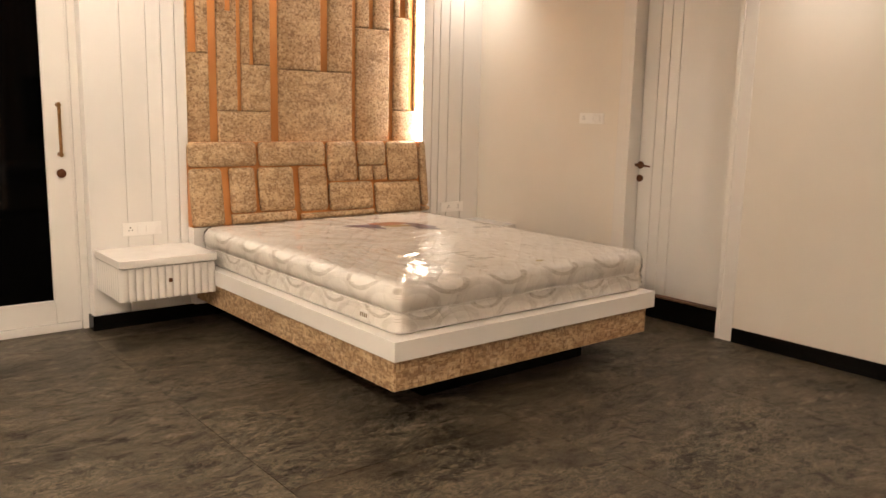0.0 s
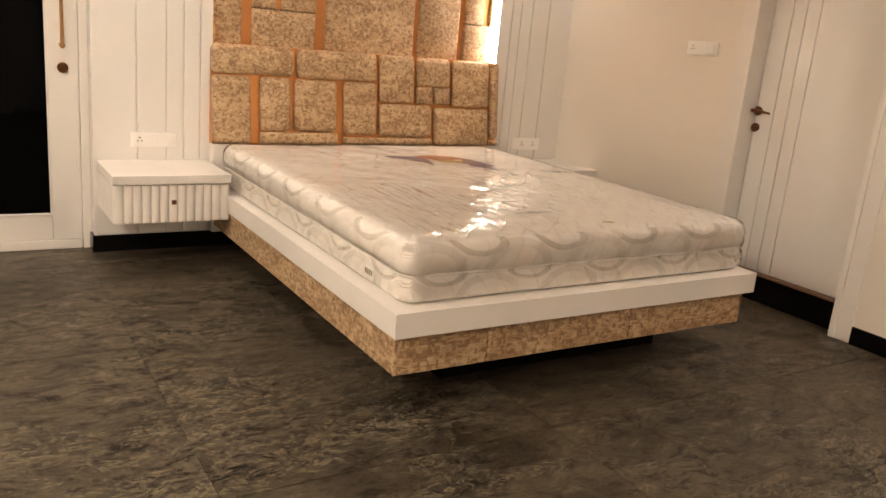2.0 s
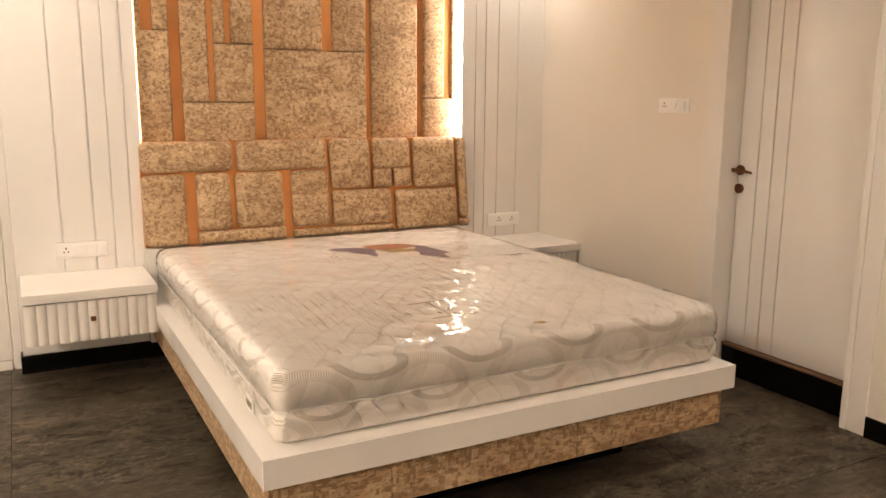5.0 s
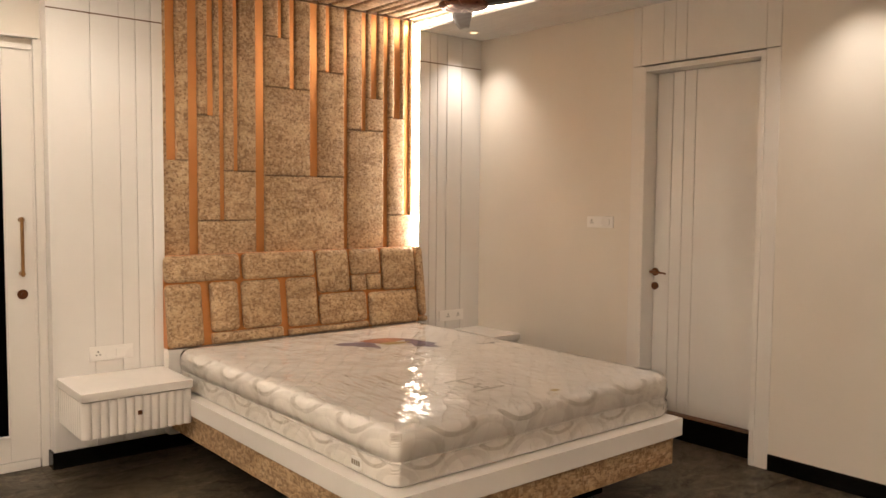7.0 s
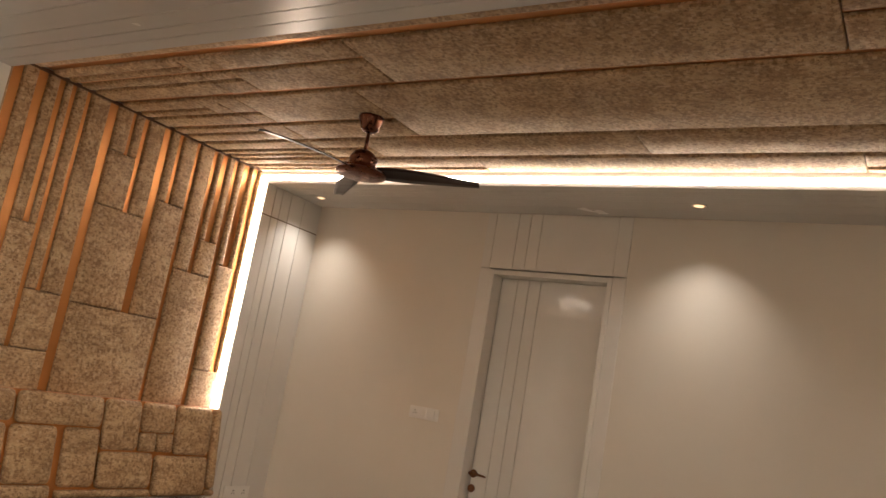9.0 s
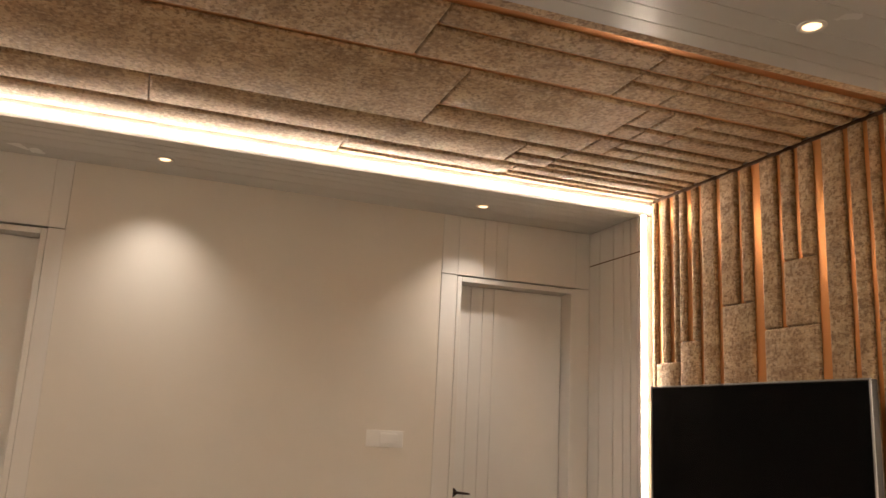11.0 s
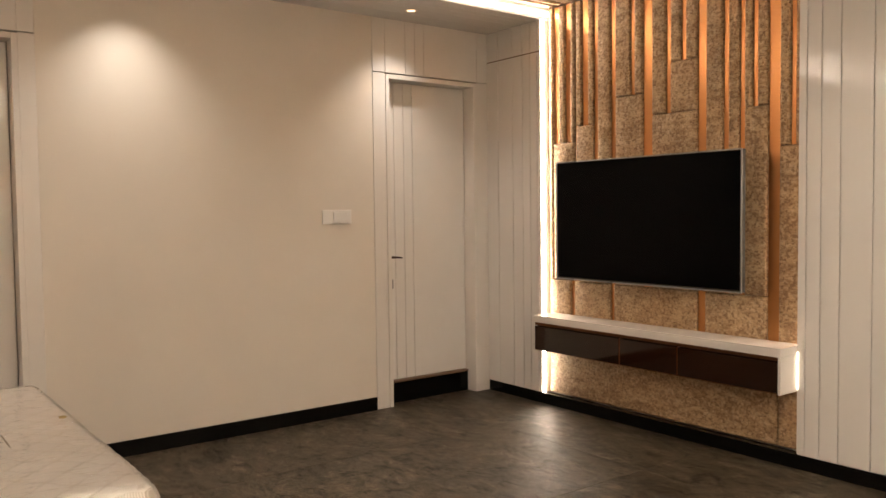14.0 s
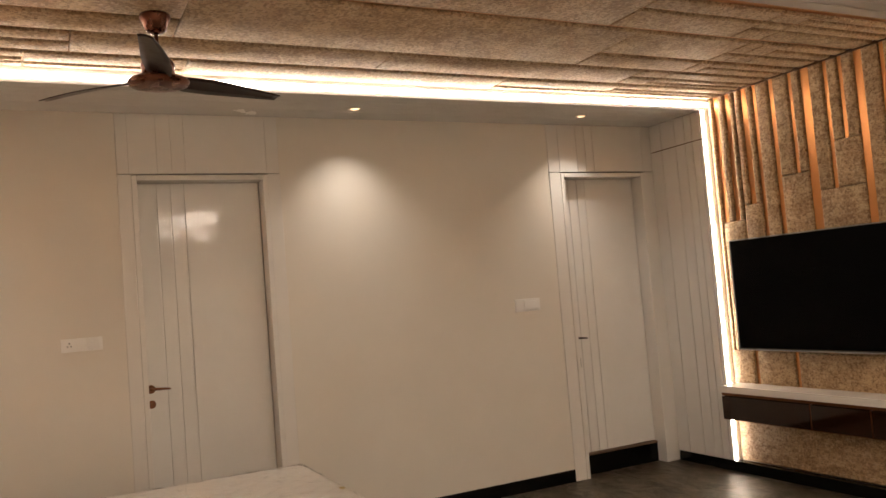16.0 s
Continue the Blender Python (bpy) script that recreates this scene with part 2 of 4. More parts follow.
def make_quilt():
    m, nt, p = mat("quilted_mattress_ticking")
    geo = nt.nodes.new("ShaderNodeNewGeometry")
    sep = nt.nodes.new("ShaderNodeSeparateXYZ")
    nt.links.new(geo.outputs["Position"], sep.inputs[0])
    x, y, z = sep.outputs
    u = math_node(nt, "ADD", x, y)
    sepn = nt.nodes.new("ShaderNodeSeparateXYZ")
    nt.links.new(geo.outputs["Normal"], sepn.inputs[0])
    side = math_node(nt, "LESS_THAN", sepn.outputs[2], 0.86)
    ink = None
    for period, shift, zc, rx, rz, hatch, slope, half, weight in (
            (0.37, 0.000, 0.602, 0.125, 0.072, 0.0085, 1.2, -1, 1.0), (0.37, 0.205, 0.470, 0.150, 0.118, 0.0075, -1.0, 1, 0.45),
            (0.37, 0.150, 0.484, 0.105, 0.052, 0.0080, 1.2, -1, 1.0), (0.37, 0.330, 0.385, 0.140, 0.082, 0.0075, -1.0, 1, 0.5)):
        du = math_node(nt, "SUBTRACT", math_node(nt, "MODULO", math_node(nt, "ADD", u, 20 + shift), period), period / 2)
        dv = math_node(nt, "SUBTRACT", z, zc)
        q1, q2 = math_node(nt, "DIVIDE", du, rx), math_node(nt, "DIVIDE", dv, rz)
        r = math_node(nt, "SQRT", math_node(nt, "ADD", math_node(nt, "MULTIPLY", q1, q1), math_node(nt, "MULTIPLY", q2, q2)))
        band = math_node(nt, "MULTIPLY", math_node(nt, "GREATER_THAN", r, 0.72), math_node(nt, "LESS_THAN", r, 1.0))
        low = math_node(nt, "LESS_THAN" if half < 0 else "GREATER_THAN", dv, 0.0)
        part_ok = math_node(nt, "GREATER_THAN" if zc > 0.49 or (half > 0 and zc > 0.45) else "LESS_THAN", z, 0.476)
        lines = math_node(nt, "LESS_THAN", math_node(nt, "MODULO", math_node(nt, "ADD", math_node(nt, "MULTIPLY", z, slope * 0.8), math_node(nt, "ADD", u, 20)), hatch), hatch * 0.42)
        one = math_node(nt, "MULTIPLY", math_node(nt, "MULTIPLY", math_node(nt, "MULTIPLY", band, low), part_ok), math_node(nt, "MULTIPLY", lines, weight))
        ink = one if ink is None else math_node(nt, "MAXIMUM", ink, one)
    ink = math_node(nt, "MULTIPLY", math_node(nt, "MULTIPLY", ink, side), grey(nt, noise_tex(nt, 5, 2), 0.35, 0.55, 0.55, 1.0))
    cloth = ramp(nt, noise_tex(nt, 6, 4), [(0.3, (0.86, 0.81, 0.75)), (0.7, (0.92, 0.88, 0.83))])
    nt.links.new(mix(nt, ink, cloth, (0.28, 0.215, 0.14)), p.inputs["Base Color"])
    p.inputs["Roughness"].default_value = 0.6
    p.inputs["Sheen Weight"].default_value = 0.2
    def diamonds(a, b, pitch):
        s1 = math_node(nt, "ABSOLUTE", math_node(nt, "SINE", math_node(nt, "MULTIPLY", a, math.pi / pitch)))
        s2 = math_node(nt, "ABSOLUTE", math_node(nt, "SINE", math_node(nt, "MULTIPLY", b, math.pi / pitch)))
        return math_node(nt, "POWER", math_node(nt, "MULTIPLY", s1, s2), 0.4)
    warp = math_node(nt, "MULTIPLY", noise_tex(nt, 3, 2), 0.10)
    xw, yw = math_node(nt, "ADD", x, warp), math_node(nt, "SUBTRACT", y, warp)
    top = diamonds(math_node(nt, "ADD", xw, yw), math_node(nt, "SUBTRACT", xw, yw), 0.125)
    # Seams tinted tan: the shade of the stitched grooves, put into the colour.
    seam_shade = math_node(nt, "MULTIPLY", math_node(nt, "LESS_THAN", top, 0.30), math_node(nt, "SUBTRACT", 1.0, side))
    nt.links.new(mix(nt, math_node(nt, "MULTIPLY", seam_shade, 0.30), p.inputs["Base Color"].links[0].from_socket, (0.60, 0.52, 0.43)), p.inputs["Base Color"])
    bend = math_node(nt, "MULTIPLY", math_node(nt, "SINE", math_node(nt, "MULTIPLY", z, 29.0)), 0.022)
    rib = math_node(nt, "ABSOLUTE", math_node(nt, "SINE", math_node(nt, "MULTIPLY", math_node(nt, "ADD", u, math_node(nt, "ADD", bend, warp)), math.pi / 0.078)))
    flank = math_node(nt, "MULTIPLY", math_node(nt, "POWER", rib, 0.35), 0.55)
    puff = math_node(nt, "ADD", math_node(nt, "MULTIPLY", flank, side), math_node(nt, "MULTIPLY", top, math_node(nt, "SUBTRACT", 1.0, side)))
    h = math_node(nt, "ADD", math_node(nt, "MULTIPLY", puff, 1.0), math_node(nt, "MULTIPLY", noise_tex(nt, 60, 3), 0.25))
    bump(nt, p, h, 0.75, 0.012)
    return m


def make_film():
    m, nt, p = mat("clear_plastic_film")
    out = nt.nodes["Material Output"]
    nt.nodes.remove(p)
    tr = nt.nodes.new("ShaderNodeBsdfTransparent")
    tr.inputs["Color"].default_value = (0.995, 0.99, 0.98, 1)
    gl = nt.nodes.new("ShaderNodeBsdfGlossy")
    gl.inputs["Roughness"].default_value = 0.022
    gl.inputs["Color"].default_value = (1, 1, 1, 1)
    fr = nt.nodes.new("ShaderNodeFresnel")
    fr.inputs["IOR"].default_value = 1.29
    mx = nt.nodes.new("ShaderNodeMixShader")
    nt.links.new(fr.outputs[0], mx.inputs[0])
    nt.links.new(tr.outputs[0], mx.inputs[1])
    nt.links.new(gl.outputs[0], mx.inputs[2])
    nt.links.new(mx.outputs[0], out.inputs["Surface"])
    geo = nt.nodes.new("ShaderNodeNewGeometry")

    def streaks(turn, scale, stretch):
        rot = nt.nodes.new("ShaderNodeMapping")
        rot.inputs["Rotation"].default_value = (0, 0, radians(turn))
        nt.links.new(geo.outputs["Position"], rot.inputs["Vector"])
        mp = nt.nodes.new("ShaderNodeMapping")
        mp.inputs["Scale"].default_value = (stretch, 1, 0.6)
        nt.links.new(rot.outputs[0], mp.inputs["Vector"])
        n = nt.nodes.new("ShaderNodeTexNoise")
        n.inputs["Scale"].default_value, n.inputs["Detail"].default_value, n.inputs["Distortion"].default_value = scale, 2, 0.35
        nt.links.new(mp.outputs[0], n.inputs["Vector"])
        return n.outputs["Fac"]
    patch = grey(nt, streaks(40, 1.6, 0.8), 0.43, 0.57, 0.05, 1.0)
    creases = math_node(nt, "POWER", grey(nt, streaks(95, 42, 0.13), 0.42, 0.66, 0.0, 1.0), 1.5)
    h = math_node(nt, "ADD", math_node(nt, "MULTIPLY", math_node(nt, "MULTIPLY", creases, patch), 0.5), math_node(nt, "MULTIPLY", streaks(20, 3.2, 0.6), 1.6))
    h = math_node(nt, "ADD", h, math_node(nt, "MULTIPLY", streaks(-14, 9, 0.45), 0.40))
    b = nt.nodes.new("ShaderNodeBump")
    b.inputs["Strength"].default_value, b.inputs["Distance"].default_value = 0.9, 0.014
    nt.links.new(h, b.inputs["Height"])
    nt.links.new(b.outputs[0], gl.inputs["Normal"])
    nt.links.new(b.outputs[0], fr.inputs["Normal"])
    return m


M_PAINT = make_wall_paint()
M_LAM = make_laminate()
M_TRIM = simple("white_satin_paint", (0.78, 0.74, 0.69), 0.22, vary=0.03)
M_CEIL = simple("white_ceiling_panel", (0.66, 0.65, 0.63), 0.24, vary=0.04, scale=3)
M_FABRIC = make_fabric()
# Same velvet with bigger blotches, darkened to paint in the band's dimmer light.
M_BAND = make_fabric("shaded_mottled_velvet", 32, 0.04, 2.4)
M_BACK = simple("brown_backing_board", (0.16, 0.09, 0.05), 0.6)
M_COPPER = make_copper()
M_FLOOR = make_floor()
M_GROUT = simple("dark_grout", (0.02, 0.017, 0.014), 0.8)
M_BLACK = simple("black_granite", (0.005, 0.0045, 0.004), 0.16, vary=0.4, scale=60, bump_strength=0)
M_BLACK.node_tree.nodes["Principled BSDF"].inputs["Specular IOR Level"].default_value = 0.18
M_BRONZE = simple("antique_bronze", (0.20, 0.085, 0.04), 0.34, 0.9, 0.25, 30)
M_BRASS = simple("aged_brass", (0.40, 0.22, 0.09), 0.33, 0.9, 0.3, 25)
M_DARKMETAL = simple("dark_bronze_metal", (0.040, 0.022, 0.016), 0.34, 0.6, 0.3, 20)
M_FANCOP = simple("brushed_copper_metal", (0.17, 0.065, 0.038), 0.28, 0.9, 0.25, 20)
M_PLASTIC = simple("white_switch_plastic", (0.86, 0.83, 0.79), 0.3, vary=0.02)
M_SOCKET = simple("dark_socket_hole", (0.03, 0.025, 0.02), 0.6)
M_SILVER = simple("silver_bezel", (0.34, 0.33, 0.32), 0.35, 0.8)
M_SCREEN = simple("black_screen_glass", (0.0012, 0.0012, 0.0012), 0.2, vary=0.1, bump_strength=0)
M_SCREEN.node_tree.nodes["Principled BSDF"].inputs["Specular IOR Level"].default_value = 0.06
M_BROWNGLASS = simple("brown_lacquered_glass", (0.020, 0.007, 0.003), 0.06, vary=0.1, bump_strength=0)
M_NIGHTGLASS = simple("night_black_glass", (0.0012, 0.0012, 0.0012), 0.05, vary=0.1, bump_strength=0)
M_NIGHTGLASS.node_tree.nodes["Principled BSDF"].inputs["Specular IOR Level"].default_value = 0.06
M_QUILT = make_quilt()
M_FILM = make_film()
M_STRIP = emitter("led_diffuser", STRIP_COLOUR, LED_STRENGTH)
M_STRIP_SOFT = emitter("hidden_led_diffuser", STRIP_COLOUR, LED_STRENGTH * 0.9)
M_STRIP_WEAK = emitter("console_led_diffuser", (1.0, 0.78, 0.56), 2.0)
M_BULB = emitter("downlight_lens", (1.0, 0.62, 0.32), 1.5)
# Full strength is only for two added fill panels; the other two are dimmed.
M_PANEL = emitter("fill_panel_diffuser", (1.0, 0.84, 0.68), PANEL_STRENGTH)
M_PANEL_DIM = emitter("dimmed_panel_diffuser", (1.0, 0.84, 0.68), PANEL_STRENGTH * 0.23)
M_PURPLE = simple("purple_print", (0.24, 0.17, 0.27), 0.5, vary=0.4, scale=14)
M_ORANGE = simple("orange_print", (0.62, 0.22, 0.10), 0.5, vary=0.45, scale=14)
M_YELLOW = simple("yellow_print", (0.60, 0.44, 0.16), 0.5, vary=0.4, scale=14)
M_BROWNINK = simple("brown_ink", (0.22, 0.16, 0.09), 0.5)


# ---- mesh helpers ----
def part(name, bm, material, parent=None, label="", kind="", smooth=False):
    me = bpy.data.meshes.new(name)
    bmesh.ops.recalc_face_normals(bm, faces=bm.faces[:])
    bm.to_mesh(me)
    bm.free()
    if smooth:
        me.polygons.foreach_set("use_smooth", [True] * len(me.polygons))
    me.materials.append(material)
    ob = new(name, me)
    if parent is not None:
        ob.parent = parent
    return tagged(ob, label, kind=kind)


def thing(name, at, label, category, group="", kind=""):
    ob = new(name)
    ob.location = at
    ob.empty_display_size = 0.1
    return tagged(ob, label, category, group, kind)


def add_box(bm, x0, x1, y0, y1, z0, z1, bevel=0.0, seg=2):
    m = Matrix.Translation(((x0 + x1) / 2, (y0 + y1) / 2, (z0 + z1) / 2)) @ Matrix.Diagonal((abs(x1 - x0), abs(y1 - y0), abs(z1 - z0), 1))
    vs = bmesh.ops.create_cube(bm, size=1, matrix=m)["verts"]
    if bevel:
        es = list({e for v in vs for e in v.link_edges})
        bmesh.ops.bevel(bm, geom=es, offset=bevel, segments=seg, affect="EDGES", profile=0.5)
    return bm


def box(x0, x1, y0, y1, z0, z1, bevel=0.0, seg=2):
    return add_box(bmesh.new(), x0, x1, y0, y1, z0, z1, bevel, seg)


def add_cyl(bm, centre, r0, r1, depth, axis="Z", seg=32):
    turn = {"Z": Matrix(), "X": pose(0, 0, 0, 0, 90, 0), "Y": pose(0, 0, 0, -90, 0, 0)}[axis]
    bmesh.ops.create_cone(bm, cap_ends=True, segments=seg, radius1=r0, radius2=r1, depth=depth,
                          matrix=Matrix.Translation(centre) @ turn)
    return bm


def lathe(profile, seg=40, centre=(0, 0)):
    """profile: (radius, z) from top to bottom."""
    bm = bmesh.new()
    rings = []
    for r, z in profile:
        if r < 1e-5:
            rings.append([bm.verts.new((centre[0], centre[1], z))])
        else:
            rings.append([bm.verts.new((centre[0] + r * math.cos(2 * math.pi * i / seg), centre[1] + r * math.sin(2 * math.pi * i / seg), z)) for i in range(seg)])
    for a, b in zip(rings, rings[1:]):
        for i in range(seg):
            j = (i + 1) % seg
            q = [a[i % len(a)], a[j % len(a)], b[j % len(b)], b[i % len(b)]]
            q = list(dict.fromkeys(q))
            if len(q) > 2:
                bm.faces.new(q)
    return bm


def rounded_ring(u0, u1, v0, v1, r, steps=3):
    pts = []
    for cu, cv, a0 in ((u1 - r, v1 - r, 0), (u0 + r, v1 - r, 90), (u0 + r, v0 + r, 180), (u1 - r, v0 + r, 270)):
        for k in range(steps):
            a = radians(a0 + 90 * k / (steps - 1))
            pts.append((cu + r * math.cos(a), cv + r * math.sin(a)))
    return pts


def add_pad(bm, u0, u1, v0, v1, height, place, edge=0.012, corner=0.004, gap=0.0015):
    """A padded cushion on a board: place turns (u, v, out) into metres."""
    u0, u1, v0, v1 = u0 + gap, u1 - gap, v0 + gap, v1 - gap
    edge = min(edge, (u1 - u0) * 0.42, (v1 - v0) * 0.42)
    rings = []
    for ins, h in ((0.0, 0.0), (0.0, 0.45), (0.14, 0.72), (0.45, 0.92), (1.0, 1.0)):
        i = ins * edge
        r = max(0.0008, min(corner, edge) + (edge * 0.2 if ins else 0) - i * 0.3)
        r = min(r, 0.48 * min(u1 - u0 - 2 * i, v1 - v0 - 2 * i))
        rings.append([bm.verts.new(place(u, v, h * height)) for u, v in rounded_ring(u0 + i, u1 - i, v0 + i, v1 - i, r)])
    for a, b in zip(rings, rings[1:]):
        for k in range(len(a)):
            j = (k + 1) % len(a)
            bm.faces.new((a[k], a[j], b[j], b[k]))
    bm.faces.new(rings[-1])


def on_north(u, v, w):
    return (u, 0.075 - w, v)


def on_south(u, v, w):
    return (u, -5.455 + w, v)


def on_ceiling(u, v, w):
    return (u, v, 2.725 - w)


def pads(parent, rows, place, height, edge=0.012, corner=0.004):
    for u0, u1, v0, v1 in rows:
        bm = bmesh.new()
        add_pad(bm, u0, u1, v0, v1, height, place, edge, corner)
        part("cushion", bm, M_FABRIC, parent, smooth=True)


def strips(parent, rows, place, height=0.005):
    for u0, u1, v0, v1 in rows:
        bm = bmesh.new()
        a = [bm.verts.new(place(u, v, w)) for w in (0.0, height) for u, v in ((u0, v0), (u1, v0), (u1, v1), (u0, v1))]
        for q in ((0, 1, 2, 3), (4, 5, 6, 7), (0, 1, 5, 4), (1, 2, 6, 5), (2, 3, 7, 6), (3, 0, 4, 7)):
            bm.faces.new([a[i] for i in q])
        part("copper_strip", bm, M_COPPER, parent)


# ---- floor, walls, ceilings ----
floor = part("floor", box(WEST - 0.15, 0.3, -5.75, 0.35, -0.10, -0.004), M_GROUT, None,
             "dark grout bed under large slate-look floor tiles", kind="structure")

wall_east = part("wall_east", box(0.16, 0.30, -5.75, 0.35, 0, 2.9), M_PAINT, None, "cream painted side wall with two white doors", kind="structure")
D1, D2 = (-2.245, -1.505), (-5.245, -4.515)


def wall_block(x0, x1, y0, y1, z0, z1):
    return part("wall_plaster", box(x0, x1, y0, y1, z0, z1), M_PAINT, wall_east)


wall_block(0, 0.158, -1.40, 0.33, 0, 2.9)
wall_block(0, 0.158, -4.385, -2.355, 0, 2.9)

wall_north = part("wall_north", box(WEST - 0.15, 0.158, 0.125, 0.33, 0, 2.9), M_PAINT, None, "cream painted wall behind the bed and the glazed door", kind="structure")
wall_south = part("wall_south", box(WEST - 0.15, 0.158, -5.75, -5.50, 0, 2.9), M_PAINT, None, "cream painted wall behind the television", kind="structure")
wall_west = part("wall_west", box(WEST - 0.15, WEST, -5.498, 0.123, 0, 2.9), M_PAINT, None, "plain cream painted wall", kind="structure")


def ceiling_boards(name, x0, x1, joints, label):
    xs = [x0] + sorted(joints) + [x1]
    bm = bmesh.new()
    add_box(bm, x0, x1, -5.50, 0.123, SOFFIT + 0.004, 2.80)
    for a, b in zip(xs, xs[1:]):
        add_box(bm, a + (0.002 if a != x0 else 0), b - (0.002 if b != x1 else 0), -5.499, 0.122, SOFFIT, SOFFIT + 0.0035)
    return part(name, bm, M_CEIL, None, label, kind="structure")


ceiling_boards("ceiling_east", PAD_E, 0.158, [-0.49, -0.42, -0.33, -0.19], "white grooved ceiling boards over the door wall")
west_joints = [-2.485, -2.56, -2.655, -2.79]
for base in (-3.02, -3.62, -4.22, -4.82, -5.42, -6.02):
    west_joints += [base, base - 0.14, base - 0.235, base - 0.31]
ceiling_boards("ceiling_west", WEST, PAD_W, [j for j in west_joints if j > WEST], "white glossy grooved ceiling boards")
part("ceiling", box(WEST - 0.15, 0.30, -5.75, 0.35, 2.802, 2.9), M_CEIL, None, "plain slab over the false ceiling", kind="structure")


def panelling(name, x0, x1, grooves, y0, y1, front, label, z_low=0.09):
    """White boards with V grooves; front is the y of their face."""
    holder = part(name, box(x0, x1, min(y0, y1), max(y0, y1), 0.0, SOFFIT + 0.003), M_LAM, None, label, kind="structure")
    xs = [x0] + sorted(grooves) + [x1]
    s = -1 if front < min(y0, y1) else 1
    base = y0 if abs(y0 - front) < abs(y1 - front) else y1
    for za, zb in ((z_low, 2.416), (2.423, SOFFIT - 0.001)):
        for a, b in zip(xs, xs[1:]):
            ga, gb = (0.003 if a != x0 else 0), (0.003 if b != x1 else 0)
            part("board", box(a + ga, b - gb, min(base, front), max(base, front), za, zb, 0.0012, 1), M_LAM, holder)
    # Dark brown strip filling the joint, in place of the shade inside it.
    part("joint_shade_strip", box(x0 + 0.001, x1 - 0.001, min(base, front - s * 0.001), max(base, front - s * 0.001), 2.4162, 2.4228), M_BACK, holder)
    return holder


panelling("panelling_north_west", -3.01, PAD_W, [-2.797, -2.649, -2.56, -2.475], 0.008, 0.124, 0.0, "white glossy grooved wall panelling beside the bed")
panelling("panelling_north_east", PAD_E, -0.001, [-0.19, -0.33, -0.42, -0.49], 0.008, 0.124, 0.0, "white glossy grooved wall panelling by the corner")
panelling("wardrobe_panelling_east", -0.563, -0.001, [-0.124, -0.281, -0.384, -0.461, -0.531], -5.499, -5.388, -5.38, "white grooved tall cupboard front beside the television wall", 0.075)
panelling("wardrobe_panelling_west", -2.99, -2.418, [-2.46, -2.535, -2.63, -2.785], -5.499, -5.388, -5.38, "white glossy grooved tall cupboard front by the television wall", 0.075)

# ---- skirting ----
for name, b in (("baseboard_north_west", (-3.022, -2.0, -0.012, 0.0, 0, 0.088)),
                ("baseboard_north_east", (-1.0, -0.013, -0.012, 0.0, 0, 0.088)),
                ("baseboard_north_end", (-3.022, -3.010, 0.0, 0.088, 0, 0.088)),
                ("baseboard_east_north", (-0.012, 0.0, -1.398, -0.0, 0, 0.088)),
                ("baseboard_east_middle", (-0.012, 0.0, -4.383, -2.357, 0, 0.088)),
                ("baseboard_south", (-2.99, -0.013, -5.38, -5.372, 0, 0.074)),
                ("baseboard_west", (WEST, WEST + 0.012, -5.49, 0.11, 0, 0.088))):
    part(name, box(*b, 0.0015, 1), M_BLACK, None, "black polished granite skirting", kind="structure")
part("baseboard_television", box(-2.417, -0.564, -5.43, -5.381, 0, 0.074), M_BLACK, None, "black polished granite plinth under the padded wall", kind="structure")


# ---- doors in the east wall ----
def door_surround(name, y_lo, y_hi, d, grooves):
    """Pilasters, the board above, the frame: one built-in surround."""
    s = part(name, box(-0.006, 0.156, d[1] + 0.03, y_hi, 0, 2.268, 0.002, 1), M_TRIM, None, "white painted door surround with pilasters", kind="structure")
    part("pilaster", box(-0.006, 0.156, y_lo, d[0] - 0.03, 0, 2.268, 0.002, 1), M_TRIM, s)
    ys = [y_lo] + sorted(grooves) + [y_hi]
    part("head_board", box(0.0, 0.156, y_lo + 0.001, y_hi - 0.001, 2.272, SOFFIT + 0.003), M_TRIM, s)
    for a, b in zip(ys, ys[1:]):
        part("board", box(-0.006, -0.0005, a + 0.002, b - 0.002, 2.2725, SOFFIT - 0.001, 0.001, 1), M_TRIM, s)
    fr = part("door_frame", box(-0.011, 0.150, d[1], d[1] + 0.0295, 0, 2.262, 0.003, 2), M_TRIM, s)
    part("frame_bead", box(-0.011, 0.150, d[0] - 0.0295, d[0], 0, 2.262, 0.003, 2), M_TRIM, fr)
    part("frame_head", box(-0.011, 0.150, d[0] + 0.0005, d[1] - 0.0005, 2.232, 2.262, 0.003, 2), M_TRIM, fr)
    part("door_riser", box(0.085, 0.155, d[0] + 0.001, d[1] - 0.001, 0, 0.142, 0.002, 1), M_BLACK, s)
    part("sill_strip", box(0.078, 0.155, d[0] + 0.001, d[1] - 0.001, 0.1425, 0.156, 0.002, 1), M_BACK, s)
    return s


def door_leaf(name, d, grooves):
    lf = part(name, box(0.113, 0.150, d[0] + 0.003, d[1] - 0.003, 0.160, 2.229), M_LAM, None, "white glossy grooved room door, closed", kind="structure")
    ys = [d[0] + 0.003] + sorted(grooves) + [d[1] - 0.003]
    for a, b in zip(ys, ys[1:]):
        part("board", box(0.105, 0.1125, a + 0.0026, b - 0.0026, 0.160, 2.229, 0.0012, 1), M_LAM, lf)
    return lf


door_surround("door_surround_1", -2.355, -1.40, D1, [-1.463, -1.622, -1.704, -1.781, -2.272])
door_surround("door_surround_2", -5.379, -4.385, D2, [-4.485, -4.65, -4.73, -4.805, -5.28])
door_1 = door_leaf("door_1", D1, [-1.622, -1.702, -1.782])
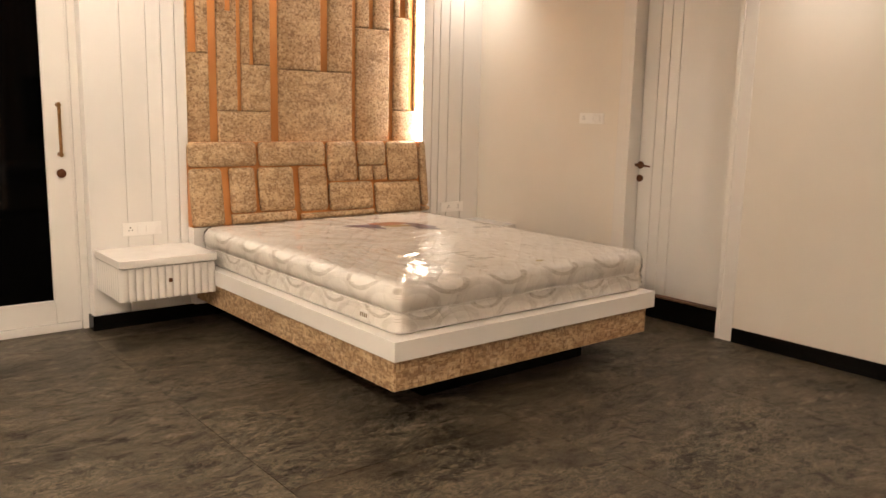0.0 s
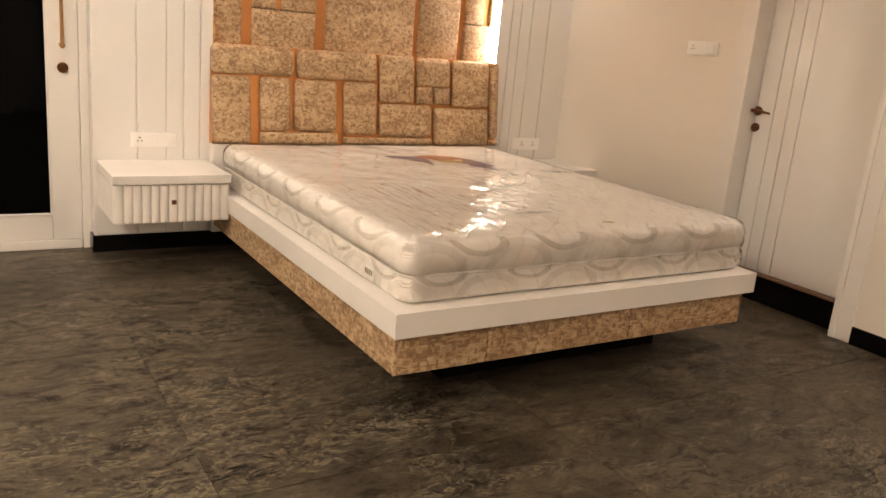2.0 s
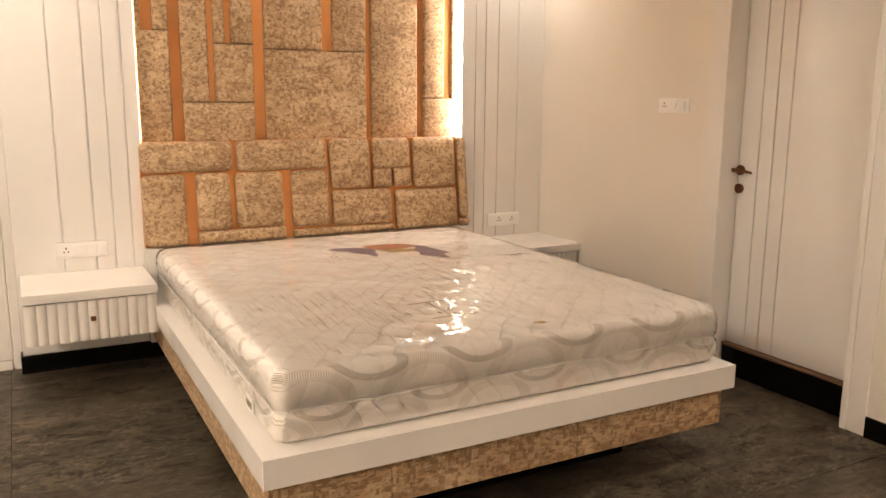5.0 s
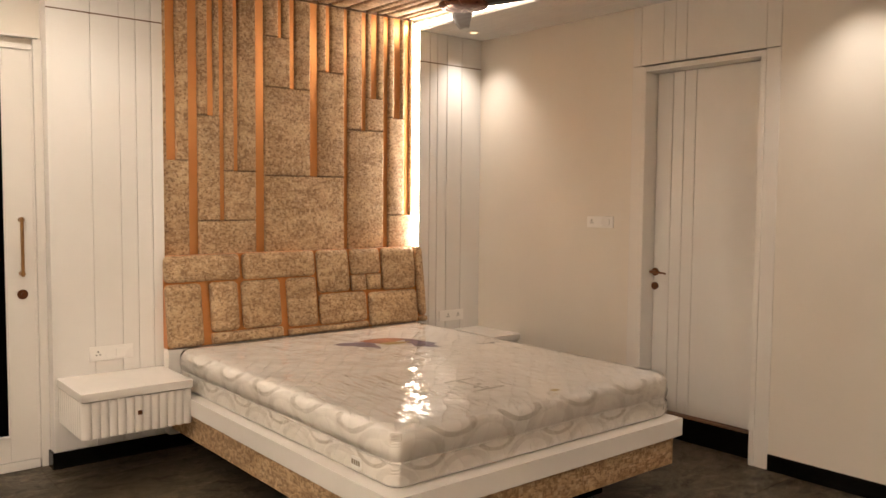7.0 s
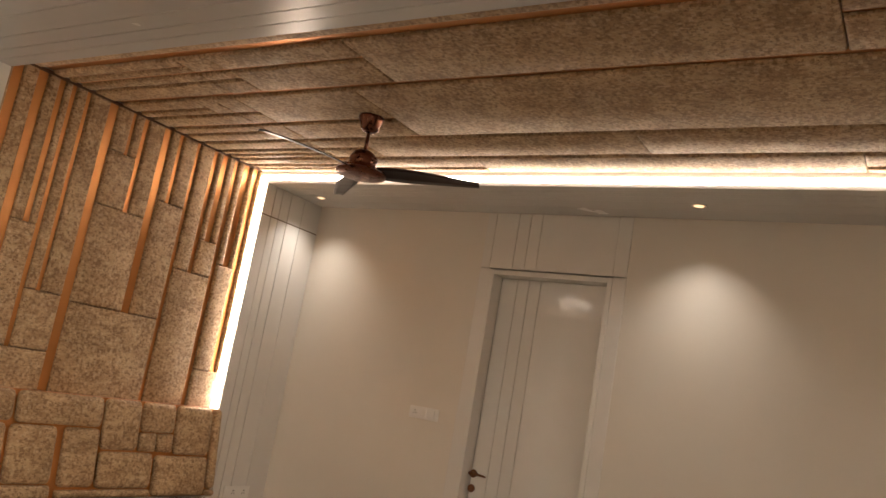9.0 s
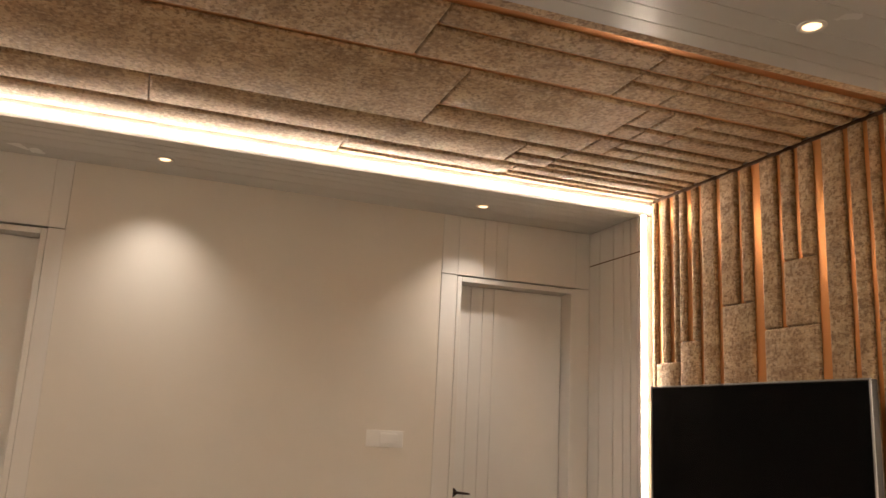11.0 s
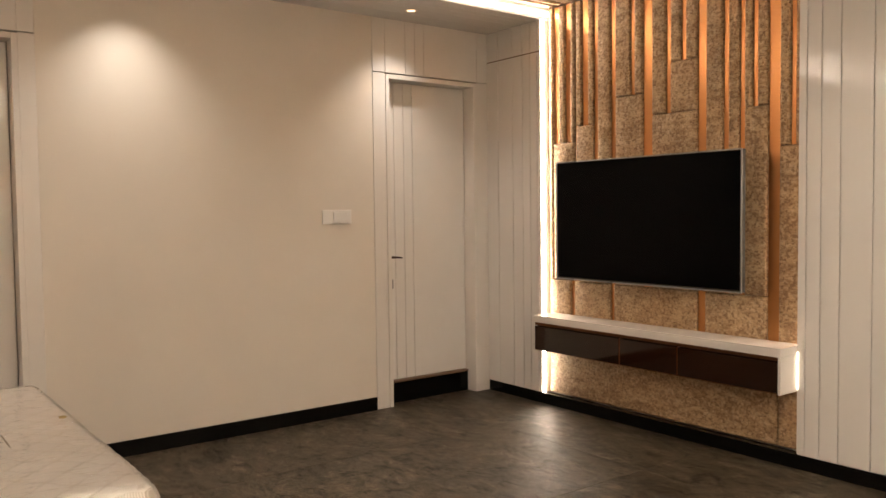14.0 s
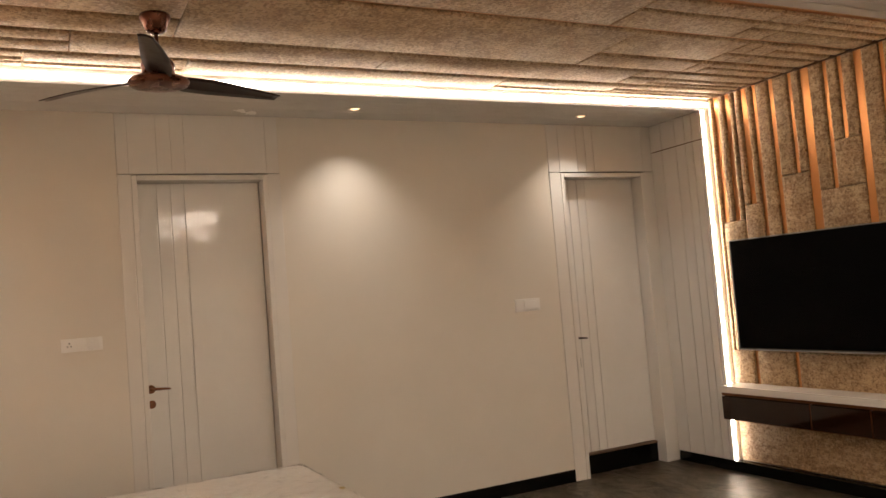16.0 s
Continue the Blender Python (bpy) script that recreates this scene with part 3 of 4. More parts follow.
door_2 = door_leaf("door_2", D2, [-4.62, -4.70, -4.775])


def lever_handle(door, y, z, long, material, lock=True):
    bm = bmesh.new()
    add_cyl(bm, (0.100, y, z), 0.025, 0.023, 0.010, "X", 28)
    add_cyl(bm, (0.078, y, z), 0.009, 0.009, 0.05, "X", 20)
    h = part("door_handle", bm, material, door, "bronze lever handle", smooth=False)
    bm = bmesh.new()
    prev = None
    for k in range(9):
        f = k / 8
        r = 0.0095 - 0.004 * f
        c = Vector((0.056 + 0.004 * math.sin(f * math.pi), y + 0.01 - long * f, z + 0.002 - 0.006 * f * f))
        ring = [bm.verts.new(c + Vector((r * 0.8 * math.cos(a), 0, r * math.sin(a)))) for a in (i * math.pi / 6 for i in range(12))]
        if prev:
            for i in range(12):
                bm.faces.new((prev[i], prev[(i + 1) % 12], ring[(i + 1) % 12], ring[i]))
        else:
            bm.faces.new(ring)
        prev = ring
    bm.faces.new(prev)
    part("lever", bm, material, h, smooth=True)
    if lock:
        bm = bmesh.new()
        add_cyl(bm, (0.0995, y, z - 0.088), 0.024, 0.022, 0.011, "X", 28)
        add_cyl(bm, (0.092, y, z - 0.088), 0.009, 0.009, 0.008, "X", 16)
        part("lock_rose", bm, material, door, "round bronze lock rose")


lever_handle(door_1, -1.528, 1.012, 0.115, M_BRONZE)
lever_handle(door_2, -4.555, 1.02, 0.10, M_DARKMETAL, False)
part("lock_plate", box(0.1015, 0.1045, -4.60, -4.548, 0.80, 0.865, 0.001, 1), M_SILVER, door_2, "small flat lock plate")

# ---- glazed door in the recessed part of the north wall ----
gdoor = part("door_3", box(-3.197, -3.056, 0.098, 0.124, 0.05, 2.22, 0.004, 2), M_TRIM, None, "white framed glazed door with black night glass, closed", kind="structure")
part("door_stile", box(-4.10, -3.98, 0.098, 0.124, 0.05, 2.22, 0.004, 2), M_TRIM, gdoor)
part("door_rail", box(-3.979, -3.198, 0.098, 0.124, 0.05, 0.182, 0.003, 2), M_TRIM, gdoor)
part("door_rail", box(-3.979, -3.198, 0.098, 0.124, 2.118, 2.22, 0.003, 2), M_TRIM, gdoor)
part("glass_pane", box(-3.979, -3.198, 0.110, 0.123, 0.183, 2.117), M_NIGHTGLASS, gdoor, "black glass pane at night")
for b in ((-3.206, -3.197, 0.094, 0.110, 0.183, 2.117), (-3.979, -3.970, 0.094, 0.110, 0.183, 2.117),
          (-3.969, -3.207, 0.094, 0.110, 0.183, 0.192), (-3.969, -3.207, 0.094, 0.110, 2.108, 2.117)):
    part("glazing_bead", box(*b, 0.002, 1), M_TRIM, gdoor)
part("frame_bottom", box(-3.98, -3.06, 0.090, 0.124, 0.0, 0.048, 0.003, 2), M_TRIM, gdoor)
casing = part("door_casing", box(-3.054, -3.0105, 0.085, 0.124, 0.0, 2.262, 0.004, 2), M_TRIM, None, "white moulded casing round the glazed door", kind="structure")
part("casing_head", box(-4.15, -3.056, 0.085, 0.124, 2.203, 2.232, 0.004, 2), M_TRIM, casing)
part("casing_cap", box(-4.15, -3.030, 0.070, 0.124, 2.263, 2.275, 0.002, 1), M_TRIM, casing)
part("casing_side", box(-4.15, -4.102, 0.085, 0.124, 0.0, 2.222, 0.004, 2), M_TRIM, casing)
part("side_bead", box(-3.068, -3.056, 0.090, 0.097, 0.05, 2.22, 0.002, 1), M_TRIM, casing)

bm = bmesh.new()
add_box(bm, -3.138, -3.122, 0.052, 0.068, 1.03, 1.34, 0.004, 2)
add_cyl(bm, (-3.13, 0.078, 1.325), 0.012, 0.012, 0.045, "Y", 20)
add_cyl(bm, (-3.13, 0.078, 1.045), 0.012, 0.012, 0.045, "Y", 20)
part("pull_handle", bm, M_BRASS, gdoor, "long aged brass pull handle")
bm = bmesh.new()
add_cyl(bm, (-3.128, 0.094, 0.935), 0.026, 0.024, 0.012, "Y", 28)
add_cyl(bm, (-3.128, 0.086, 0.935), 0.009, 0.009, 0.008, "Y", 16)
part("lock_rose", bm, M_BRONZE, gdoor, "round bronze lock rose")

# ---- LED strips and lamps ----
led = thing("led_strip", (-0.58, -2.7, 2.66), "bright warm LED strip along the ceiling edge", "light strip")
led.location = (0, 0, 0)
part("ceiling_strip", box(-0.584, -0.5785, -5.44, 0.06, 2.656, 2.681), M_STRIP, led)
part("bed_strip", box(-0.584, -0.5785, 0.014, 0.072, 1.09, 2.6615), M_STRIP, led)
part("television_strip", box(-0.570, -0.5635, -5.412, -5.390, 0.075, 2.6615), M_STRIP, led)
led2 = thing("led_strip", (0, 0, 0), "hidden warm LED strip behind the padded wall edge", "light strip")
part("bed_strip", box(-2.4095, -2.406, 0.055, 0.072, 1.09, 2.70), M_STRIP_SOFT, led2)
part("console_strip", box(-2.426, -2.421, -5.379, -5.374, 0.41, 0.600), M_STRIP_WEAK, led2)
part("television_strip", box(-2.4175, -2.414, -5.452, -5.435, 0.075, 2.70), M_STRIP_SOFT, led2)

lamp = thing("downlight", (0, 0, 0), "small round recessed ceiling downlight, lit", "ceiling light", "downlights in the ceiling boards")
part("rim", lathe([(0.026, SOFFIT + 0.001), (0.042, SOFFIT + 0.001), (0.044, SOFFIT - 0.003), (0.040, SOFFIT - 0.006), (0.030, SOFFIT - 0.004), (0.026, SOFFIT + 0.001)]), M_TRIM, lamp, "thin pale rim", smooth=True)
part("lens", lathe([(0.0, SOFFIT + 0.0005), (0.0265, SOFFIT + 0.0005), (0.0265, SOFFIT - 0.0025), (0.0, SOFFIT - 0.0035)]), M_BULB, lamp)
lamp.location = (SPOTS[0][0], SPOTS[0][1], 0)
for sx, sy in SPOTS[1:]:
    copy_thing(lamp, Matrix.Translation((sx, sy, 0)))


def square_light(x, y, material):
    pl = thing("square_ceiling_light", (x, y, 0), "square frosted ceiling panel light, lit; three of the four are added fill", "ceiling light", "square panel lights")
    bm = bmesh.new()
    for b in ((-0.305, -0.285, -0.305, 0.305), (0.285, 0.305, -0.305, 0.305), (-0.2845, 0.2845, -0.305, -0.285), (-0.2845, 0.2845, 0.285, 0.305)):
        add_box(bm, b[0], b[1], b[2], b[3], SOFFIT - 0.012, SOFFIT - 0.0005, 0.002, 1)
    part("frame", bm, M_TRIM, pl)
    part("diffuser", box(-0.284, 0.284, -0.284, 0.284, SOFFIT - 0.009, SOFFIT - 0.002), material, pl)


# The three at x -5.2 are unseen, added to brighten the room.
for sx, sy, m_ in ((-3.30, -0.71, M_PANEL_DIM), (-5.2, -0.71, M_PANEL_DIM), (-5.2, -2.70, M_PANEL), (-5.2, -4.69, M_PANEL)):
    square_light(sx, sy, m_)

# ---- padded wall above the bed ----
bedwall = thing("padded_wall_panel", (0, 0, 0), "tall beige velvet padded wall panel with copper strips above the bed", "wall panel")
part("backing_board", box(-2.405, -0.585, 0.0755, 0.124, 0.60, 2.724), M_BACK, bedwall)
T = 2.70
pads(bedwall, [
    (-2.405, -2.369, 1.93 - 0.28, T), (-2.315, -2.238, 1.665, T), (-2.405, -2.238, 0.98, 1.665),
    (-2.183, -2.120, 1.935, T), (-2.083, -2.046, 1.935, T), (-2.183, -2.046, 0.98 + 0.33, 1.935), (-2.183, -1.811, 0.98, 1.31),
    (-2.017, -1.956, 1.93 - 0.32, T), (-1.928, -1.811, 1.61, T), (-2.017, -1.811, 1.31, 1.61),
    (-1.753, -1.655, 2.45, T), (-1.628, -1.574, 2.45, T), (-1.753, -1.574, 2.14, 2.45), (-1.538, -1.428, 2.14, T), (-1.753, -1.428, 1.59, 2.14),
    (-1.370, -1.310, 2.272, T), (-1.277, -1.171, 2.272, T), (-1.370, -1.171, 1.59, 2.272), (-1.753, -1.171, 0.98, 1.59),
    (-1.140, -1.030, 1.91, T), (-0.992, -0.954, 2.13, T), (-0.902, -0.850, 2.13, T), (-0.992, -0.850, 1.91, 2.13), (-1.140, -0.850, 0.98, 1.91),
    (-0.810, -0.762, 2.01, T), (-0.704, -0.672, 2.01, T), (-0.810, -0.672, 1.335, 2.01), (-0.628, -0.600, 1.335, T), (-0.810, -0.600, 0.98, 1.335),
], on_north, 0.025)
strips(bedwall, [
    (-2.368, -2.316, 1.665, T), (-2.237, -2.184, 0.98, T), (-2.119, -2.084, 1.935, T), (-2.045, -2.018, 1.31, T), (-1.955, -1.929, 1.61, T),
    (-1.810, -1.754, 0.98, T), (-1.654, -1.629, 2.45, T), (-1.573, -1.539, 2.14, T), (-1.427, -1.371, 1.59, T), (-1.309, -1.278, 2.272, T),
    (-1.170, -1.141, 0.98, T), (-1.029, -0.993, 1.91, T), (-0.953, -0.903, 2.13, T), (-0.849, -0.811, 0.98, T), (-0.761, -0.705, 2.01, T), (-0.671, -0.629, 1.335, T),
], on_north)

# ---- padded television wall ----
tvwall = thing("padded_wall_panel", (0, 0, 0), "beige velvet padded wall panel with copper strips behind the television", "wall panel")
part("backing_board", box(-2.412, -0.571, -5.498, -5.4555, 0.075, 2.724), M_BACK, tvwall)
pads(tvwall, [
    (-0.635, -0.595, 0.86, T), (-0.742, -0.685, 1.785, T), (-0.830, -0.792, 1.785, T), (-0.830, -0.636, 0.86, 1.784),
    (-0.893, -0.845, 1.885, T), (-0.995, -0.949, 1.885, T), (-0.995, -0.845, 0.86, 1.885),
    (-1.137, -1.032, 0.86, T), (-1.296, -1.179, 2.035, T), (-1.392, -1.329, 2.035, T), (-1.392, -1.179, 0.86, 2.035),
    (-1.562, -1.463, 1.895, T), (-1.668, -1.595, 2.19, T), (-1.779, -1.702, 2.19, T), (-1.779, -1.595, 1.895, 2.19), (-1.779, -1.463, 0.86, 1.895),
    (-1.946, -1.838, 0.86, T), (-2.047, -1.980, 0.86, T), (-2.123, -2.078, 1.875, T), (-2.215, -2.155, 1.875, T), (-2.215, -2.078, 0.86, 1.875),
    (-2.339, -2.282, 1.655, T), (-2.405, -2.369, 1.655, T), (-2.405, -2.282, 0.075, 1.655),
    (-0.789, -0.595, 0.60, 0.86), (-1.132, -0.825, 0.60, 0.86), (-1.781, -1.165, 0.60, 0.86), (-2.215, -1.834, 0.60, 0.86),
    (-2.281, -0.595, 0.075, 0.60),
], on_south, 0.025)
strips(tvwall, [
    (-0.684, -0.637, 1.786, T), (-0.791, -0.743, 1.786, T), (-0.844, -0.831, 0.86, T), (-0.948, -0.894, 1.886, T), (-1.031, -0.996, 0.86, T), (-1.178, -1.138, 0.86, T),
    (-1.328, -1.297, 2.036, T), (-1.462, -1.393, 0.86, T), (-1.594, -1.563, 1.896, T), (-1.701, -1.669, 2.191, T), (-1.837, -1.780, 0.86, T),
    (-1.979, -1.947, 0.86, T), (-2.077, -2.048, 0.86, T), (-2.154, -2.124, 1.876, T), (-2.281, -2.216, 0.601, T), (-2.368, -2.340, 1.656, T),
    (-0.824, -0.790, 0.601, 0.859), (-1.164, -1.133, 0.601, 0.859), (-1.833, -1.782, 0.601, 0.859),
], on_south)

# ---- padded ceiling strip ----
NB, SB = 0.048, -5.428
COL = [(-2.405, -2.240), (-2.180, -1.800), (-1.755, -1.172), (-1.140, -0.866), (-0.835, -0.594)]
bm = bmesh.new()


def cpad(u0, u1, v0, v1):
    add_pad(bm, u0, u1, v0, v1, 0.022, on_ceiling, 0.010, 0.003)


def column(u0, u1, ends_n, ends_s, cuts=()):
    """A column of ceiling cushions, split by strips (u, half width, y where it stops) from the bed end and from the television end."""
    yn = min([e[2] for e in ends_n], default=NB)
    ys = max([e[2] for e in ends_s], default=SB)
    for ends, outer, inner in ((ends_n, NB, yn), (ends_s, SB, ys)):
        lev = sorted({e[2] for e in ends}, reverse=outer < inner)
        edges = [outer] + (sorted({e[2] for e in ends}, reverse=True) if outer > inner else sorted({e[2] for e in ends}))
        for a, b in zip(edges, edges[1:]):
            cut = sorted([e for e in ends if (e[2] <= b + 1e-6 if outer > inner else e[2] >= b - 1e-6)], key=lambda e: e[0])
            lo = u0
            for c in cut:
                cpad(lo, c[0] - c[1], min(a, b), max(a, b))
                lo = c[0] + c[1]
            cpad(lo, u1, min(a, b), max(a, b))
    mids = [yn] + sorted(cuts, reverse=True) + [ys]
    for a, b in zip(mids, mids[1:]):
        cpad(u0, u1, b, a)


N1 = [(-2.10, 0.012, -0.87), (-2.03, 0.016, -1.845), (-1.94, 0.012, -1.07)]
S1 = [(-2.04, 0.016, -3.59), (-2.12, 0.014, -4.63), (-1.945, 0.014, -4.41)]
N2 = [(-1.64, 0.012, -0.53), (-1.555, 0.016, -0.82), (-1.40, 0.020, -1.58), (-1.29, 0.014, -0.66)]
S2 = [(-1.39, 0.020, -3.83), (-1.55, 0.014, -4.63), (-1.66, 0.014, -4.92), (-1.28, 0.012, -4.75)]
N3 = [(-1.01, 0.014, -1.15), (-0.93, 0.014, -0.80)]
S3 = [(-1.01, 0.014, -4.37), (-0.92, 0.018, -4.60)]
N4 = [(-0.733, 0.014, -0.95), (-0.668, 0.012, -1.70)]
S4 = [(-0.668, 0.012, -3.58), (-0.735, 0.014, -4.46)]
column(COL[0][0], COL[0][1], [], [])
column(COL[1][0], COL[1][1], N1, S1)
column(COL[2][0], COL[2][1], N2, S2)
column(COL[3][0], COL[3][1], N3, S3, [-2.69])
column(COL[4][0], COL[4][1], N4, S4)
pc = thing("padded_ceiling_panel", (0, 0, 0), "long beige velvet padded ceiling strip with copper lines", "ceiling panel", kind="structure")
part("padding", bm, M_FABRIC, pc, smooth=True)
part("backing_board", box(-2.409, -0.5845, -5.453, 0.0735, 2.7255, 2.80), M_BACK, pc)
bm = bmesh.new()
rows = [(a[1], b[0], SB, NB) for a, b in zip(COL, COL[1:])]
rows += [(u - w, u + w, v, NB) for u, w, v in N1 + N2 + N3 + N4] + [(u - w, u + w, SB, v) for u, w, v in S1 + S2 + S3 + S4]
for u0, u1, v0, v1 in rows:
    add_box(bm, u0 + 0.0005, u1 - 0.0005, v0, v1, 2.720, 2.7252)
part("copper_lines", bm, M_COPPER, pc)

# ---- headboard ----
hb = thing("headboard", (0, 0, 0), "low leaning beige velvet padded headboard with copper lines, behind the mattress", "headboard")
HX0, HX1, HZ0, HZ1 = -2.425, -0.568, 0.587, 1.112


def on_headboard(u, v, w):
    f = (v - HZ0) / (HZ1 - HZ0)
    return (u, -0.064 + 0.072 * f - w * 0.98, v + w * 0.12)


bm = bmesh.new()
pts = [(-0.0005, HZ0), (-0.063, HZ0), (0.009, HZ1), (0.049, HZ1), (0.049, 1.0), (-0.0005, 1.0)]
va = [bm.verts.new((HX0 + 0.002, y, z)) for y, z in pts]
vb = [bm.verts.new((HX1 - 0.002, y, z)) for y, z in pts]
bm.faces.new(va), bm.faces.new(vb[::-1])
for i in range(len(pts)):
    j = (i + 1) % len(pts)
    bm.faces.new((va[i], va[j], vb[j], vb[i]))
part("core", bm, M_COPPER, hb, "copper faced board")


def hu(a):
    return HX0 + (HX1 - HX0) * (a - 68) / (920 - 68)


HB = [(68, 280, 955, 1112), (289, 517, 950, 1112), (525, 634, 835, 1112), (643, 750, 940, 1112), (643, 693, 835, 938), (701, 750, 835, 938),
      (759, 885, 822, 1112), (892, 920, 625, 1112), (68, 166, 587, 950), (189, 270, 655, 950), (281, 399, 655, 947), (420, 517, 640, 947),
      (525, 690, 632, 830), (701, 885, 587, 818), (189, 399, 587, 652), (420, 690, 587, 628), (892, 920, 587, 622)]
for a, b, z0, z1 in HB:
    bm = bmesh.new()
    add_pad(bm, hu(a), hu(b), z0 / 1000, z1 / 1000, 0.044, on_headboard, 0.042 if z1 - z0 > 80 else 0.014, 0.024 if z1 - z0 > 120 else 0.008, 0.0025 if z1 - z0 > 120 else 0.0)
    part("cushion", bm, M_FABRIC, hb, smooth=True)
part("base_board", box(-2.428, -0.566, -0.088, -0.0125, 0.10, 0.585, 0.002, 1), M_TRIM, hb, "white board below the padding")

# ---- bed ----
bed = thing("bed_platform", (0, 0, 0), "floating white bed platform with a mottled beige side band", "bed")
part("platform_top", box(-2.442, -0.661, -2.258, -0.090, 0.288, 0.377, 0.002, 2), M_TRIM, bed, "thick white lacquered platform edge")
for nm, b in (("side_band", (-2.420, -2.408, -2.226, -0.10)), ("side_band", (-0.703, -0.691, -2.226, -0.10))):
    part(nm, box(*b, 0.144, 0.287, 0.002, 1), M_BAND, bed)
for x0, x1 in ((-2.407, -2.048), (-2.046, -1.36), (-1.358, -0.704)):
    part("front_band", box(x0, x1, -2.226, -2.214, 0.144, 0.287, 0.002, 1), M_BAND, bed)
part("underside", box(-2.404, -0.704, -2.213, -0.10, 0.150, 0.170), M_BACK, bed)
part("plinth", box(-2.10, -0.98, -2.02, -0.20, 0.0, 0.1495), M_BLACK, bed, "recessed black plinth")

MX0, MX1, MY0, MY1, MZ0, MZ1 = -2.388, -0.690, -2.195, -0.135, 0.378, 0.596


def outline(inset, n=260, r=0.045):
    """Points round the mattress, evenly spaced, with rounded corners."""
    x0, x1, y0, y1 = MX0 + inset, MX1 - inset, MY0 + inset, MY1 - inset
    r = max(0.004, r - inset * 0.5)
    r = min(r, (x1 - x0) / 2 - 0.001, (y1 - y0) / 2 - 0.001)
    segs = [((x0 + r, y0), (x1 - r, y0)), ((x1, y0 + r), (x1, y1 - r)), ((x1 - r, y1), (x0 + r, y1)), ((x0, y1 - r), (x0, y0 + r))]
    share = [66, 80, 50, 80]
    out = []
    cen = [(x1 - r, y0 + r, -90), (x1 - r, y1 - r, 0), (x0 + r, y1 - r, 90), (x0 + r, y0 + r, 180)]
    for (a, b), k, (cx, cy, a0) in zip(segs, share, cen):
        for i in range(k):
            f = i / k
            out.append((a[0] + (b[0] - a[0]) * f, a[1] + (b[1] - a[1]) * f))
        for i in range(6):
            t = radians(a0 + 90 * i / 6)
            out.append((cx + r * math.cos(t), cy + r * math.sin(t)))
    return out


def mattress_mesh(off, film=False):
    bm = bmesh.new()
    prof = [(0.022, MZ0, 0), (0.008, MZ0 + 0.005, 0), (0.001, MZ0 + 0.020, 1), (0.000, MZ0 + 0.055, 1), (0.003, MZ0 + 0.084, 0.5), (0.009, MZ0 + 0.097, 0),
            (0.003, MZ0 + 0.110, 0.5), (0.000, MZ0 + 0.135, 1), (0.000, MZ0 + 0.170, 1), (0.004, MZ0 + 0.190, 0.8), (0.014, MZ0 + 0.206, 0.5), (0.034, MZ1 + 0.0, 0.2)]
    for k in range(1, 19):
        f = k / 18
        prof.append((0.034 + 0.775 * f, MZ1 + 0.007 * min(1.0, f * 4), -1))
    rings = []
    for ins, z, tuft in prof:
        ring = []
        pts_ = outline(ins - off)
        for i, (x, y) in enumerate(pts_):
            n3 = noise.noise(Vector((x * 3.1, y * 3.1, z * 4)))
            if tuft < 0:
                zz = z + off + 0.004 * n3
                if film:
                    zz += 0.005 * noise.noise(Vector((x * 14, y * 5, 3))) + 0.004
                ring.append(bm.verts.new((x, y, zz)))
            else:
                s = abs(math.sin(i * math.pi / 9.0))
                push = 0.0032 * tuft * (s ** 0.5) - 0.0025
                if film:
                    push = push * 0.3 + 0.003
                    push += 0.004 * noise.noise(Vector((x * 20, y * 20, z * 6)))
                cx, cy = (MX0 + MX1) / 2, (MY0 + MY1) / 2
                dx = 1 if x > MX1 - 0.06 else (-1 if x < MX0 + 0.06 else 0)
                dy = 1 if y > MY1 - 0.06 else (-1 if y < MY0 + 0.06 else 0)
                ring.append(bm.verts.new((x + dx * push, y + dy * push, z + (off if z > MZ1 - 0.02 else 0) + 0.003 * n3 * (1 if z > MZ0 + 0.02 else 0))))
        rings.append(ring)
    n = len(rings[0])
    for a, b in zip(rings, rings[1:]):
        for i in range(n):
            j = (i + 1) % n
            bm.faces.new((a[i], a[j], b[j], b[i]))
    bm.faces.new(rings[-1])
    if film:
        bmesh.ops.delete(bm, geom=rings[0] + rings[1], context="VERTS")
    else:
        bm.faces.new(rings[0][::-1])
    return bm


mattress = thing("mattress", (0, 0, 0), "cream quilted mattress with brown hatched arcs, still wrapped in clear plastic", "mattress")
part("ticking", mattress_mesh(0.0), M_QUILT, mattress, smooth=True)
part("plastic_wrap", mattress_mesh(0.004, True), M_FILM, mattress, "clear wrinkled plastic film", smooth=True)
bm = bmesh.new()
prev = None
loop = outline(0.004)
for i, (x, y) in enumerate(loop):
    ring = [bm.verts.new((x + 0.0045 * math.cos(a) * (1 if 0.3 < abs(x - (MX0 + MX1) / 2) else 0.3), y + 0.0045 * math.cos(a) * 0.6, MZ0 + 0.097 + 0.0045 * math.sin(a) + 0.0015 * math.sin(i * 0.35)))
            for a in (k * math.pi / 3 for k in range(6))]
    if prev:
        for k in range(6):
            bm.faces.new((prev[k], prev[(k + 1) % 6], ring[(k + 1) % 6], ring[k]))
    prev = ring
part("piping", bm, M_QUILT, mattress, smooth=True)


def flat_shape(points, z, material, name, parent):
    bm = bmesh.new()
    top = [bm.verts.new((x, y, z + 0.0008)) for x, y in points]
    low = [bm.verts.new((x, y, z)) for x, y in points]
    bm.faces.new(top), bm.faces.new(low[::-1])
    for i in range(len(points)):
        j = (i + 1) % len(points)
        bm.faces.new((top[i], top[j], low[j], low[i]))
    return part(name, bm, material, parent)


